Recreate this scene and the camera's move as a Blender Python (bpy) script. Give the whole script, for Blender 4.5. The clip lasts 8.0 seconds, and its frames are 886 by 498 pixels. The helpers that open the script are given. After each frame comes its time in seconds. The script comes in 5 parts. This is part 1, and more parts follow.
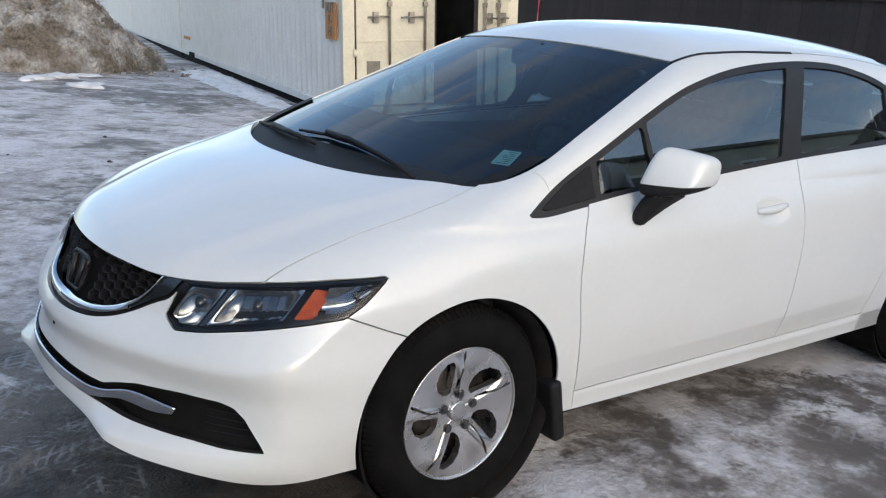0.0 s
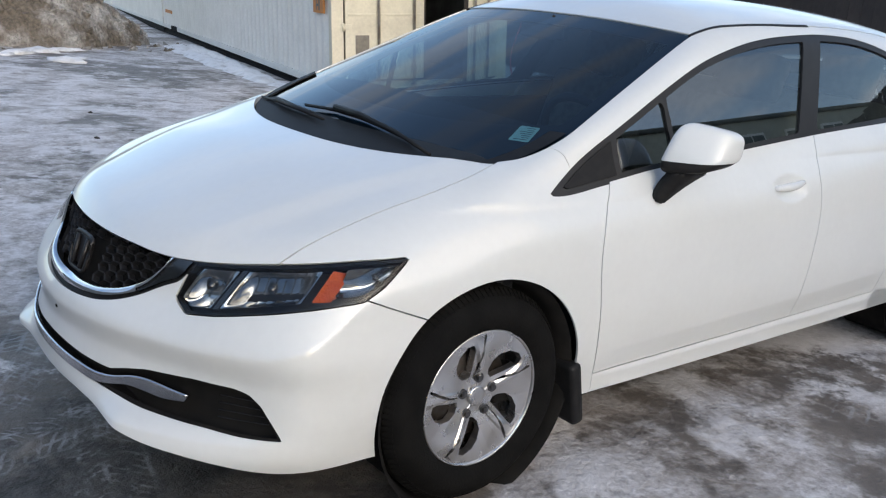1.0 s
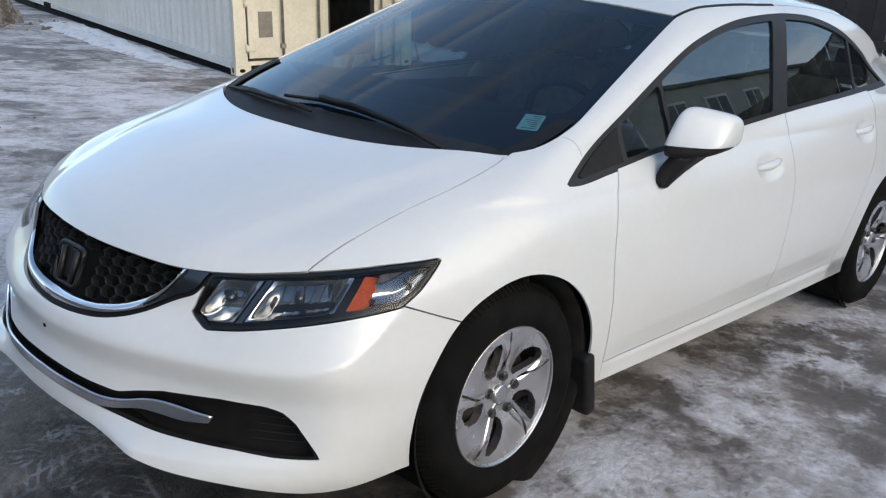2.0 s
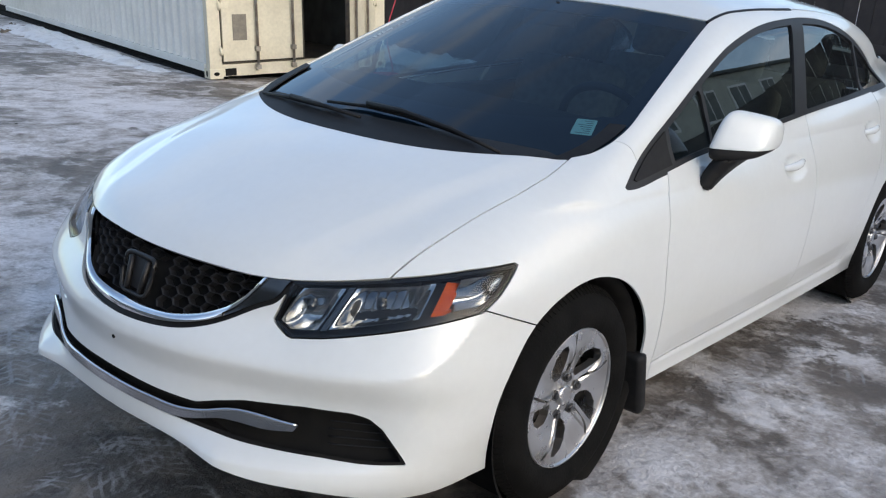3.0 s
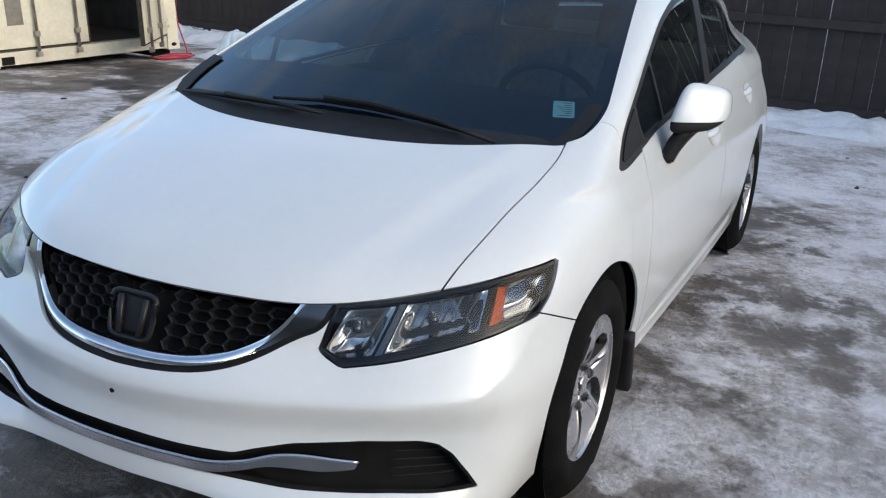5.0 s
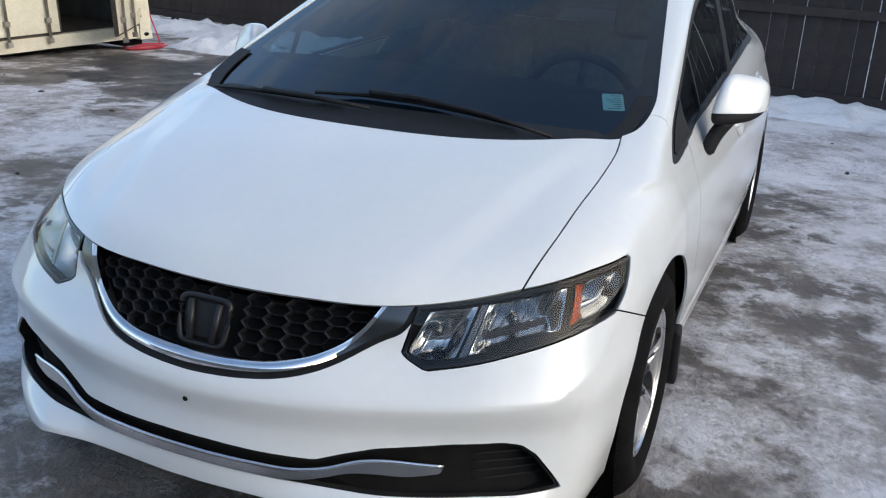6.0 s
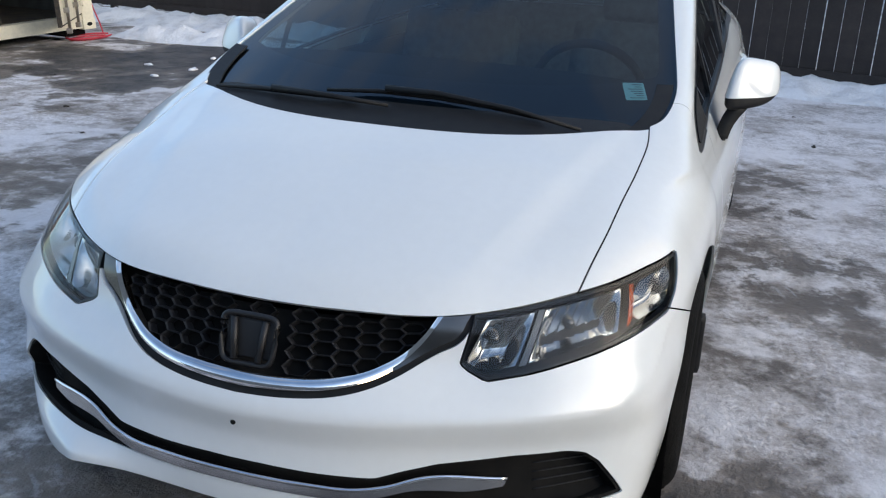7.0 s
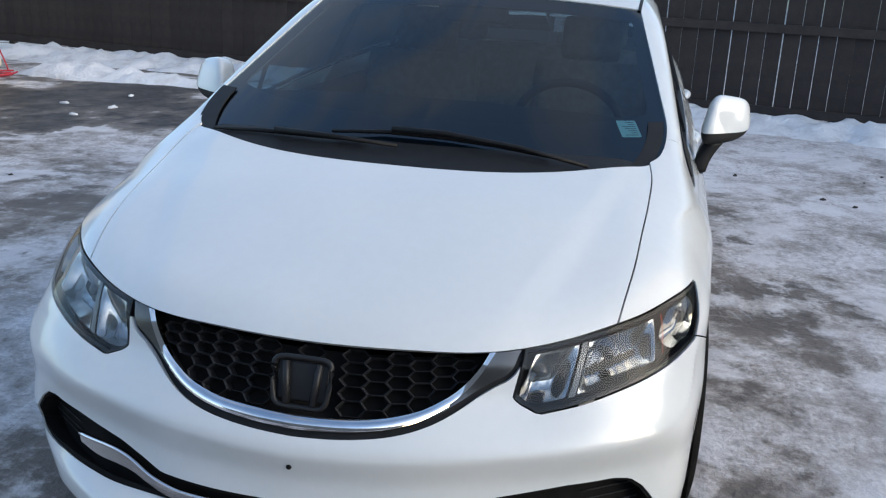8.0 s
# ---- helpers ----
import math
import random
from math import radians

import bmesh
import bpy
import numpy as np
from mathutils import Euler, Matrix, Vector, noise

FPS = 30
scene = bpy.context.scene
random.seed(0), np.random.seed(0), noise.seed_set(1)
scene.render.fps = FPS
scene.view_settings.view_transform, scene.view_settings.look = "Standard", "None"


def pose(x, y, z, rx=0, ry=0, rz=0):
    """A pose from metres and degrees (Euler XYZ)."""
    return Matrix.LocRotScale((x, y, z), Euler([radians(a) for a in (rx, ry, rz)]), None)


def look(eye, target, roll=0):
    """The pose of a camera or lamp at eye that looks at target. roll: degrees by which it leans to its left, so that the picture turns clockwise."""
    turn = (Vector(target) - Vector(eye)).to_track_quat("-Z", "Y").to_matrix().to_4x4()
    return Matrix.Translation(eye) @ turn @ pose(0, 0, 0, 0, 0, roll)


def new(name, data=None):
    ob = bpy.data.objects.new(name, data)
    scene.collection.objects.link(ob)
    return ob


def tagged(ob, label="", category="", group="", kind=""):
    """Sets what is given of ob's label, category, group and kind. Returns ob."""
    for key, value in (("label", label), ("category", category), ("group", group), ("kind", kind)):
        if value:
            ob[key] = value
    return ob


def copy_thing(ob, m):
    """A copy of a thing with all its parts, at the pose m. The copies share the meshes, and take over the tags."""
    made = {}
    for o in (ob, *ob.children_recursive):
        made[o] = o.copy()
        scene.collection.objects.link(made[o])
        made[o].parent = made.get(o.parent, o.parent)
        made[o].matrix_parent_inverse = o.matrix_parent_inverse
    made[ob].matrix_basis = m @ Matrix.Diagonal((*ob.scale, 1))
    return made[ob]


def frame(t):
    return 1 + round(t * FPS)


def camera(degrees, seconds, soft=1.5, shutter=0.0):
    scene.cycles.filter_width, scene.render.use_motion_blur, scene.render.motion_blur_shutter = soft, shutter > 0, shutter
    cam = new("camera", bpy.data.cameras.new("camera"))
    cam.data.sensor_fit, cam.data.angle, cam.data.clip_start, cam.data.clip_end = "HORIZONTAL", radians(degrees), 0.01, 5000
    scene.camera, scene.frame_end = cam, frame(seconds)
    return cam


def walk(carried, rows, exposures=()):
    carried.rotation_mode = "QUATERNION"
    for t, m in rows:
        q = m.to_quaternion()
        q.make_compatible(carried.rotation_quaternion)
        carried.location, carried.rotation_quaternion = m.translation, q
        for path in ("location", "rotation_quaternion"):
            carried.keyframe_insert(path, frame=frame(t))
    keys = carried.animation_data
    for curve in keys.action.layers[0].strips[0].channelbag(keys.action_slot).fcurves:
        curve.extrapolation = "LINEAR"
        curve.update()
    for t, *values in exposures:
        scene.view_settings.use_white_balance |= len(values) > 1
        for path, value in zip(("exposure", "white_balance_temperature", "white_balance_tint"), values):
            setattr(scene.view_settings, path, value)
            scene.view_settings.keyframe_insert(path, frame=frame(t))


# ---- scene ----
cam = camera(51.82, 8.0, soft=1.2)
# seconds, eye x y z, turn about x, y, z
PATH = [
    (0.0, -1.564, -2.641, 1.416, 75.346, -4.363, -37.382),
    (0.5, -1.584, -2.616, 1.415, 74.721, -4.250, -37.119),
    (1.0, -1.589, -2.511, 1.395, 73.939, -4.526, -38.484),
    (2.5, -1.914, -2.068, 1.405, 72.869, -4.247, -48.497),
    (3.0, -1.998, -1.984, 1.398, 73.097, -4.314, -48.995),
    (3.5, -2.025, -1.813, 1.388, 73.142, -2.311, -51.812),
    (4.0, -2.068, -1.675, 1.401, 73.069, -2.099, -51.847),
    (4.5, -2.135, -1.516, 1.392, 73.029, -2.960, -59.320),
    (6.0, -2.269, -1.135, 1.388, 71.633, -3.114, -66.672),
    (6.5, -2.258, -0.985, 1.407, 70.449, -1.793, -68.605),
    (7.0, -2.272, -0.895, 1.406, 70.555, -2.118, -70.724),
    (7.5, -2.350, -0.746, 1.416, 72.434, -2.128, -75.750),
    (8.0, -2.391, -0.614, 1.420, 72.825, -2.531, -77.217),
]
walk(cam, [(t, pose(x, y, z, a, b, c)) for t, x, y, z, a, b, c in PATH], [(0.0, 0.46, 6450, 9), (2.5, 0.51, 6420, 8.5), (4.0, 0.59, 6380, 8), (6.0, 0.62, 6340, 8), (8.0, 0.65, 6300, 7.5)])

# ---- light: late winter afternoon, the yard itself in open shade ----
world = bpy.data.worlds.new("sky")
scene.world = world
world.use_nodes = True
sky = world.node_tree.nodes.new("ShaderNodeTexSky")
sky.sky_type, sky.sun_disc = "NISHITA", False
sky.sun_elevation, sky.sun_rotation = radians(20), radians(195)
sky.air_density, sky.dust_density, sky.ozone_density = 1.0, 1.5, 2.0
# thin streaky cloud over the whole dome
wn, wl = world.node_tree.nodes, world.node_tree.links
grey, pale, drift, stretch_, veil, blend = (wn.new(k) for k in ("ShaderNodeRGBToBW", "ShaderNodeMix", "ShaderNodeTexNoise", "ShaderNodeMapping", "ShaderNodeMapRange", "ShaderNodeMix"))
wl.new(wn.new("ShaderNodeTexCoord").outputs["Generated"], stretch_.inputs["Vector"])
stretch_.inputs["Scale"].default_value, stretch_.inputs["Rotation"].default_value = (1.0, 1.6, 4.5), (0.12, 0.08, 0.5)
drift.inputs["Scale"].default_value, drift.inputs["Detail"].default_value, drift.inputs["Distortion"].default_value = 2.6, 7.0, 0.6
wl.new(stretch_.outputs[0], drift.inputs["Vector"])
veil.inputs["From Min"].default_value, veil.inputs["From Max"].default_value, veil.inputs["To Max"].default_value = 0.46, 0.62, 0.45
wl.new(drift.outputs[0], veil.inputs["Value"])
wl.new(sky.outputs[0], grey.inputs[0])
pale.data_type, pale.blend_type = "RGBA", "MULTIPLY"
pale.inputs[0].default_value = 1.0
wl.new(grey.outputs[0], pale.inputs[6])
pale.inputs[7].default_value = (1.65, 1.70, 1.78, 1)
blend.data_type = "RGBA"
wl.new(veil.outputs[0], blend.inputs[0])
wl.new(sky.outputs[0], blend.inputs[6])
wl.new(pale.outputs[2], blend.inputs[7])
wl.new(blend.outputs[2], wn["Background"].inputs[0])
world.node_tree.nodes["Background"].inputs[1].default_value = 0.205

sun = new("sun", bpy.data.lights.new("sun", "SUN"))
sun.data.energy, sun.data.angle, sun.data.color = 0.86, radians(58), (1.0, 0.72, 0.36)
sun.matrix_world = look((5.0, -18, 7.5), (0, 0, 0))

# ---- materials ----


def material(name, colour, rough=0.5, metal=0.0, coat=0.0, second=None, scale=8.0, lo=0.35, hi=0.65, bump=0.0, bump_scale=60.0,
             detail=6.0, vary_rough=0.0, fine=None, by_piece=0.0, bump_distance=0.01, spec=0.5):
    """A surface with colour varied at two scales and fine relief. Coordinates are metres in the object's own space."""
    m = bpy.data.materials.new(name)
    m.use_nodes = True
    nt = m.node_tree
    p = nt.nodes["Principled BSDF"]
    p.inputs["Base Color"].default_value = (*colour, 1)
    p.inputs["Roughness"].default_value = rough
    p.inputs["Metallic"].default_value = metal
    p.inputs["Specular IOR Level"].default_value = spec
    p.inputs["Coat Weight"].default_value = coat
    p.inputs["Coat Roughness"].default_value = 0.04
    co = nt.nodes.new("ShaderNodeTexCoord").outputs["Object"]

    def noise_node(s, d):
        n = nt.nodes.new("ShaderNodeTexNoise")
        n.inputs["Scale"].default_value, n.inputs["Detail"].default_value = s, d
        nt.links.new(co, n.inputs["Vector"])
        return n

    def ramp(src, a, b):
        r = nt.nodes.new("ShaderNodeMapRange")
        r.inputs["From Min"].default_value, r.inputs["From Max"].default_value = a, b
        nt.links.new(src, r.inputs["Value"])
        return r.outputs[0]

    def mix(fac, a, b, mode="MIX"):
        x = nt.nodes.new("ShaderNodeMix")
        x.data_type, x.blend_type = "RGBA", mode
        for sock, val in ((x.inputs[0], fac), (x.inputs[6], a), (x.inputs[7], b)):
            if isinstance(val, bpy.types.NodeSocket):
                nt.links.new(val, sock)
            elif isinstance(val, tuple):
                sock.default_value = (*val, 1)
            else:
                sock.default_value = val
        return x.outputs[2]

    col = colour
    if second:
        col = mix(ramp(noise_node(scale, detail).outputs[0], lo, hi), colour, second)
    if fine:
        amount, fs = fine
        col = mix(amount, col, mix(ramp(noise_node(fs, 4).outputs[0], 0.3, 0.7), (0.25, 0.25, 0.25), (1, 1, 1)), "MULTIPLY")
    if by_piece:
        info = nt.nodes.new("ShaderNodeObjectInfo")
        col = mix(by_piece, col, mix(info.outputs["Random"], (0.2, 0.2, 0.2), (1, 1, 1)), "MULTIPLY")
    if isinstance(col, bpy.types.NodeSocket):
        nt.links.new(col, p.inputs["Base Color"])
    if vary_rough:
        nt.links.new(ramp(noise_node(scale * 2.3, 5).outputs[0], 0.2, 0.8), (r := nt.nodes.new("ShaderNodeMapRange")).inputs["Value"])
        r.inputs["To Min"].default_value, r.inputs["To Max"].default_value = max(rough - vary_rough, 0.02), min(rough + vary_rough, 1)
        nt.links.new(r.outputs[0], p.inputs["Roughness"])
    if bump:
        b = nt.nodes.new("ShaderNodeBump")
        b.inputs["Strength"].default_value, b.inputs["Distance"].default_value = bump, bump_distance
        nt.links.new(noise_node(bump_scale, 8).outputs[0], b.inputs["Height"])
        nt.links.new(b.outputs[0], p.inputs["Normal"])
    return m


def glass_material(name, tint, gloss=0.05, gloss_rough=0.0):
    """A thin pane: tinted see-through with a mirror-like gloss that grows at a slant."""
    m = bpy.data.materials.new(name)
    m.use_nodes = True
    nt = m.node_tree
    nt.nodes.remove(nt.nodes["Principled BSDF"])
    clear, shine = nt.nodes.new("ShaderNodeBsdfTransparent"), nt.nodes.new("ShaderNodeBsdfGlossy")
    clear.inputs[0].default_value = (*tint, 1)
    shine.inputs["Roughness"].default_value = gloss_rough
    slant, mixer = nt.nodes.new("ShaderNodeLayerWeight"), nt.nodes.new("ShaderNodeMixShader")
    slant.inputs[0].default_value = 0.5
    power, scale = nt.nodes.new("ShaderNodeMath"), nt.nodes.new("ShaderNodeMapRange")
    power.operation = "POWER"
    power.inputs[1].default_value = 5.0
    scale.inputs["To Min"].default_value = gloss
    nt.links.new(slant.outputs["Facing"], power.inputs[0])
    nt.links.new(power.outputs[0], scale.inputs["Value"])
    nt.links.new(scale.outputs[0], mixer.inputs[0])
    nt.links.new(clear.outputs[0], mixer.inputs[1])
    nt.links.new(shine.outputs[0], mixer.inputs[2])
    nt.links.new(mixer.outputs[0], nt.nodes["Material Output"].inputs[0])
    return m


PAINT = material("white_paint", (0.735, 0.755, 0.75), 0.36, 0.0, 0.9, (0.71, 0.73, 0.725), 3.0, fine=(0.03, 40))
TRIM = material("black_plastic", (0.007, 0.007, 0.008), 0.62, second=(0.012, 0.012, 0.012), scale=30, bump=0.1, bump_scale=400, spec=0.3)
GLOSS_BLACK = material("gloss_black", (0.005, 0.005, 0.007), 0.35, second=(0.010, 0.010, 0.011), scale=12, spec=0.25)
PRIVACY = material("satin_black_trim", (0.008, 0.008, 0.009), 0.5, second=(0.013, 0.013, 0.014), scale=20)
CHROME = material("chrome", (0.78, 0.78, 0.80), 0.08, 1.0, second=(0.70, 0.70, 0.72), scale=25, vary_rough=0.04)
SATIN = material("satin_silver", (0.50, 0.50, 0.51), 0.26, 1.0, second=(0.44, 0.44, 0.45), scale=20)
ALLOY = material("alloy_wheel", (0.72, 0.71, 0.70), 0.28, 0.95, second=(0.66, 0.65, 0.64), scale=6, vary_rough=0.03)
STEEL = material("dull_steel", (0.20, 0.20, 0.205), 0.35, 1.0, second=(0.13, 0.125, 0.12), scale=60)
MESH = material("grille_plastic", (0.010, 0.011, 0.014), 0.62, second=(0.015, 0.016, 0.019), scale=30, spec=0.4)
SATIN_DARK = material("dark_satin_silver", (0.13, 0.13, 0.13), 0.26, 1.0, second=(0.10, 0.10, 0.10), scale=20)
RUBBER = material("tyre_rubber", (0.006, 0.006, 0.006), 0.88, second=(0.010, 0.0098, 0.0095), scale=14, bump=0.3, bump_scale=150, spec=0.1)
DARK = material("dark_underbody_and_shade", (0.008, 0.008, 0.008), 0.9, second=(0.015, 0.014, 0.013), scale=10, spec=0.15)
BRAKE = material("brake_disc", (0.05, 0.045, 0.042), 0.5, 0.6, second=(0.035, 0.026, 0.02), scale=40)
GLASS = glass_material("window_glass", (0.40, 0.48, 0.48), 0.20)
SHIELD = glass_material("windshield_glass", (0.25, 0.40, 0.51), 0.07)
LENS = glass_material("lamp_lens", (0.84, 0.86, 0.87), 0.03)
REFLECTOR = material("lamp_reflector", (0.62, 0.62, 0.61), 0.10, 1.0, second=(0.42, 0.42, 0.42), scale=45)
AMBER = material("amber_reflector", (0.54, 0.085, 0.010), 0.22, second=(0.38, 0.05, 0.006), scale=40, bump=0.3, bump_scale=120)
CLOTH = material("grey_seat_cloth", (0.16, 0.158, 0.155), 0.95, second=(0.12, 0.12, 0.12), scale=30, bump=0.4, bump_scale=600)
DASH = material("dashboard_plastic", (0.016, 0.016, 0.018), 0.7, second=(0.011, 0.011, 0.012), scale=20, bump=0.2, bump_scale=500)
LINER = material("headliner_cloth", (0.38, 0.37, 0.35), 0.95, second=(0.33, 0.32, 0.30), scale=20)
PAPER = material("pale_green_paper", (0.45, 0.72, 0.64), 0.6, second=(0.40, 0.66, 0.60), scale=60)
PRINT = material("print_ink", (0.08, 0.10, 0.10), 0.7, second=(0.15, 0.18, 0.18), scale=90)
BOX_WHITE = material("container_white_paint", (0.87, 0.86, 0.80), 0.45, second=(0.80, 0.79, 0.73), scale=2.2, fine=(0.12, 25), bump=0.1, bump_scale=30)
# warmer tone for the container's door end
BOX_CREAM = material("container_door_end_cream", (0.76, 0.70, 0.54), 0.5, second=(0.66, 0.60, 0.46), scale=3.0, lo=0.45, hi=0.7, fine=(0.15, 30), bump=0.1, bump_scale=40)
GALV = material("galvanised_steel", (0.42, 0.40, 0.36), 0.45, 0.6, second=(0.30, 0.25, 0.20), scale=12, fine=(0.3, 60))
VENT = material("weathered_grey_plate", (0.20, 0.18, 0.15), 0.7, second=(0.28, 0.25, 0.20), scale=14, fine=(0.3, 80))
RUBBER_SEAL = material("door_seal_rubber", (0.02, 0.018, 0.016), 0.7, second=(0.06, 0.045, 0.03), scale=20)
PLY = material("container_floor_ply", (0.10, 0.075, 0.05), 0.8, second=(0.05, 0.04, 0.03), scale=5)
BOX_DARK = material("container_inner_dark_grey", (0.16, 0.155, 0.14), 0.7, second=(0.10, 0.095, 0.085), scale=4)
ORANGE = material("orange_placard", (0.62, 0.24, 0.045), 0.6, second=(0.52, 0.20, 0.05), scale=20)
FENCE = material("dark_stained_timber", (0.036, 0.027, 0.024), 0.75, second=(0.052, 0.040, 0.034), scale=6, bump=0.35, bump_scale=40, fine=(0.3, 90), by_piece=0.35)
SNOW = material("old_snow", (0.84, 0.85, 0.87), 0.65, second=(0.60, 0.60, 0.61), scale=5, lo=0.48, hi=0.75, bump=0.6, bump_scale=25, fine=(0.12, 70), bump_distance=0.03)
DIRTY_SNOW = material("gritty_dirty_snow", (0.22, 0.185, 0.145), 0.95, second=(0.58, 0.555, 0.52), scale=2.0, lo=0.42, hi=0.64, bump=1.0, bump_scale=14, fine=(0.6, 17), bump_distance=0.10)
CORD = material("red_cord", (0.50, 0.05, 0.07), 0.5, second=(0.5, 0.03, 0.05), scale=30)
CHIP = material("dark_debris", (0.03, 0.026, 0.022), 0.85, second=(0.06, 0.05, 0.04), scale=30)
PALE_WALL = material("pale_render", (0.52, 0.51, 0.42), 0.8, second=(0.44, 0.43, 0.35), scale=0.8, fine=(0.2, 6))
WALL = material("grey_cladding", (0.22, 0.23, 0.23), 0.7, second=(0.17, 0.175, 0.18), scale=1.2, fine=(0.2, 12))
WALL_DARK = material("dark_wall_panel", (0.05, 0.055, 0.05), 0.6, second=(0.08, 0.085, 0.08), scale=2)

# ---- mesh helpers ----


def mesh_object(name, verts, faces, mat, parent=None, label="", smooth=True, normals=None, mats=None):
    me = bpy.data.meshes.new(name)
    me.from_pydata([tuple(v) for v in verts], [], [tuple(int(i) for i in f) for f in faces])
    for mm in ([mat] if not isinstance(mat, (list, tuple)) else mat):
        me.materials.append(mm)
    if smooth:
        me.polygons.foreach_set("use_smooth", [True] * len(me.polygons))
    me.update()
    if normals is not None:
        me.normals_split_custom_set_from_vertices([tuple(n) for n in normals])
    ob = new(name, me)
    if parent:
        ob.parent = parent
    if label:
        ob["label"] = label
    return ob


def part(name, bm, mat, parent=None, label="", smooth=False):
    me = bpy.data.meshes.new(name)
    bm.to_mesh(me)
    bm.free()
    me.materials.append(mat)
    if smooth:
        me.polygons.foreach_set("use_smooth", [True] * len(me.polygons))
    ob = new(name, me)
    if parent:
        ob.parent = parent
    if label:
        ob["label"] = label
    return ob


def box(bm, lo, hi, bevel=0.0, m=None):
    """A bevelled block from corner lo to corner hi, moved by m."""
    r = bmesh.ops.create_cube(bm, size=1)
    vs = r["verts"]
    for v in vs:
        v.co = Vector([lo[k] + (v.co[k] + 0.5) * (hi[k] - lo[k]) for k in range(3)])
    if bevel:
        es = list({e for v in vs for e in v.link_edges})
        out = bmesh.ops.bevel(bm, geom=es, offset=bevel, segments=2, profile=0.7, affect="EDGES")
        vs = list({v for f in out["faces"] for v in f.verts} | {v for v in vs if v.is_valid})
    if m is not None:
        bmesh.ops.transform(bm, matrix=m, verts=vs)
    return vs


def tube(bm, pts, r, sides=10, closed=False, caps=True):
    """A round bar along points."""
    pts = [Vector(p) for p in pts]
    n, rings, up = len(pts), [], Vector((0, 0, 1))
    for i, p in enumerate(pts):
        a, b = pts[i - 1] if i or closed else p, pts[(i + 1) % n] if i < n - 1 or closed else p
        d = (b - a).normalized()
        side = d.cross(up if abs(d.z) < 0.95 else Vector((1, 0, 0))).normalized()
        top_ = side.cross(d)
        rr = r(i / max(n - 1, 1)) if callable(r) else r
        rings.append([bm.verts.new(p + rr * (math.cos(2 * math.pi * k / sides) * side + math.sin(2 * math.pi * k / sides) * top_)) for k in range(sides)])
    for i in range(n if closed else n - 1):
        a, b = rings[i], rings[(i + 1) % n]
        for k in range(sides):
            bm.faces.new((a[k], a[(k + 1) % sides], b[(k + 1) % sides], b[k]))
    if caps and not closed:
        bm.faces.new(rings[0][::-1])
        bm.faces.new(rings[-1])


def lathe(profile, steps=64, axis_y=True):
    """Turns a closed or open profile of (radius, offset) round the y axis: verts and faces."""
    vs, fs, n = [], [], len(profile)
    for k in range(steps):
        a = 2 * math.pi * k / steps
        vs += [(r * math.cos(a), o, r * math.sin(a)) for r, o in profile]
    for k in range(steps):
        b = (k + 1) % steps
        fs += [(k * n + i, k * n + i + 1, b * n + i + 1, b * n + i) for i in range(n - 1)]
    return vs, fs


def spline(xs, ys):
    """Smooth curve through (xs, ys), straight beyond the ends."""
    xs, ys = np.array(xs, float), np.array(ys, float)
    h, d = np.diff(xs), np.diff(ys) / np.diff(xs)
    m = np.concatenate([[d[0]], (d[:-1] * h[1:] + d[1:] * h[:-1]) / (h[1:] + h[:-1]), [d[-1]]])

    def value(x):
        x = np.asarray(x, float)
        i = np.clip(np.searchsorted(xs, x) - 1, 0, len(h) - 1)
        u = (x - xs[i]) / h[i]
        b = np.clip(u, 0, 1)
        a = 1 - b
        y = ys[i] * (1 + 2 * b) * a * a + ys[i + 1] * b * b * (1 + 2 * a) + h[i] * (m[i] * b * a * a - m[i + 1] * a * b * b)
        return y + np.where(u < 0, u, np.where(u > 1, u - 1, 0)) * h[i] * np.where(u < 0, m[0], m[-1])
    return value


def outline(pts, n=8, rounds=0):
    """A closed polygon of (a, b) points with n steps a side, its corners cut off so many rounds."""
    pts = np.array(pts, float)
    for _ in range(rounds):
        nxt = np.roll(pts, -1, 0)
        pts = np.stack([0.75 * pts + 0.25 * nxt, 0.25 * pts + 0.75 * nxt], 1).reshape(-1, 2)
    out = []
    for i in range(len(pts)):
        a, b = pts[i], pts[(i + 1) % len(pts)]
        out += [a + (b - a) * k / n for k in range(n)]
    return np.array(out)


def inside(a, b, poly):
    """Signed distance to a polygon, positive within."""
    q = np.roll(poly, -1, 0)
    best = np.full(np.shape(a), 1e9)
    odd = np.zeros(np.shape(a), bool)
    for (x0, y0), (x1, y1) in zip(poly, q):
        dx, dy = x1 - x0, y1 - y0
        t = np.clip(((a - x0) * dx + (b - y0) * dy) / (dx * dx + dy * dy + 1e-12), 0, 1)
        best = np.minimum(best, np.hypot(a - x0 - t * dx, b - y0 - t * dy))
        if y0 != y1:
            odd ^= ((y0 > b) != (y1 > b)) & (a < x0 + (b - y0) * dx / dy)
    return np.where(odd, best, -best)


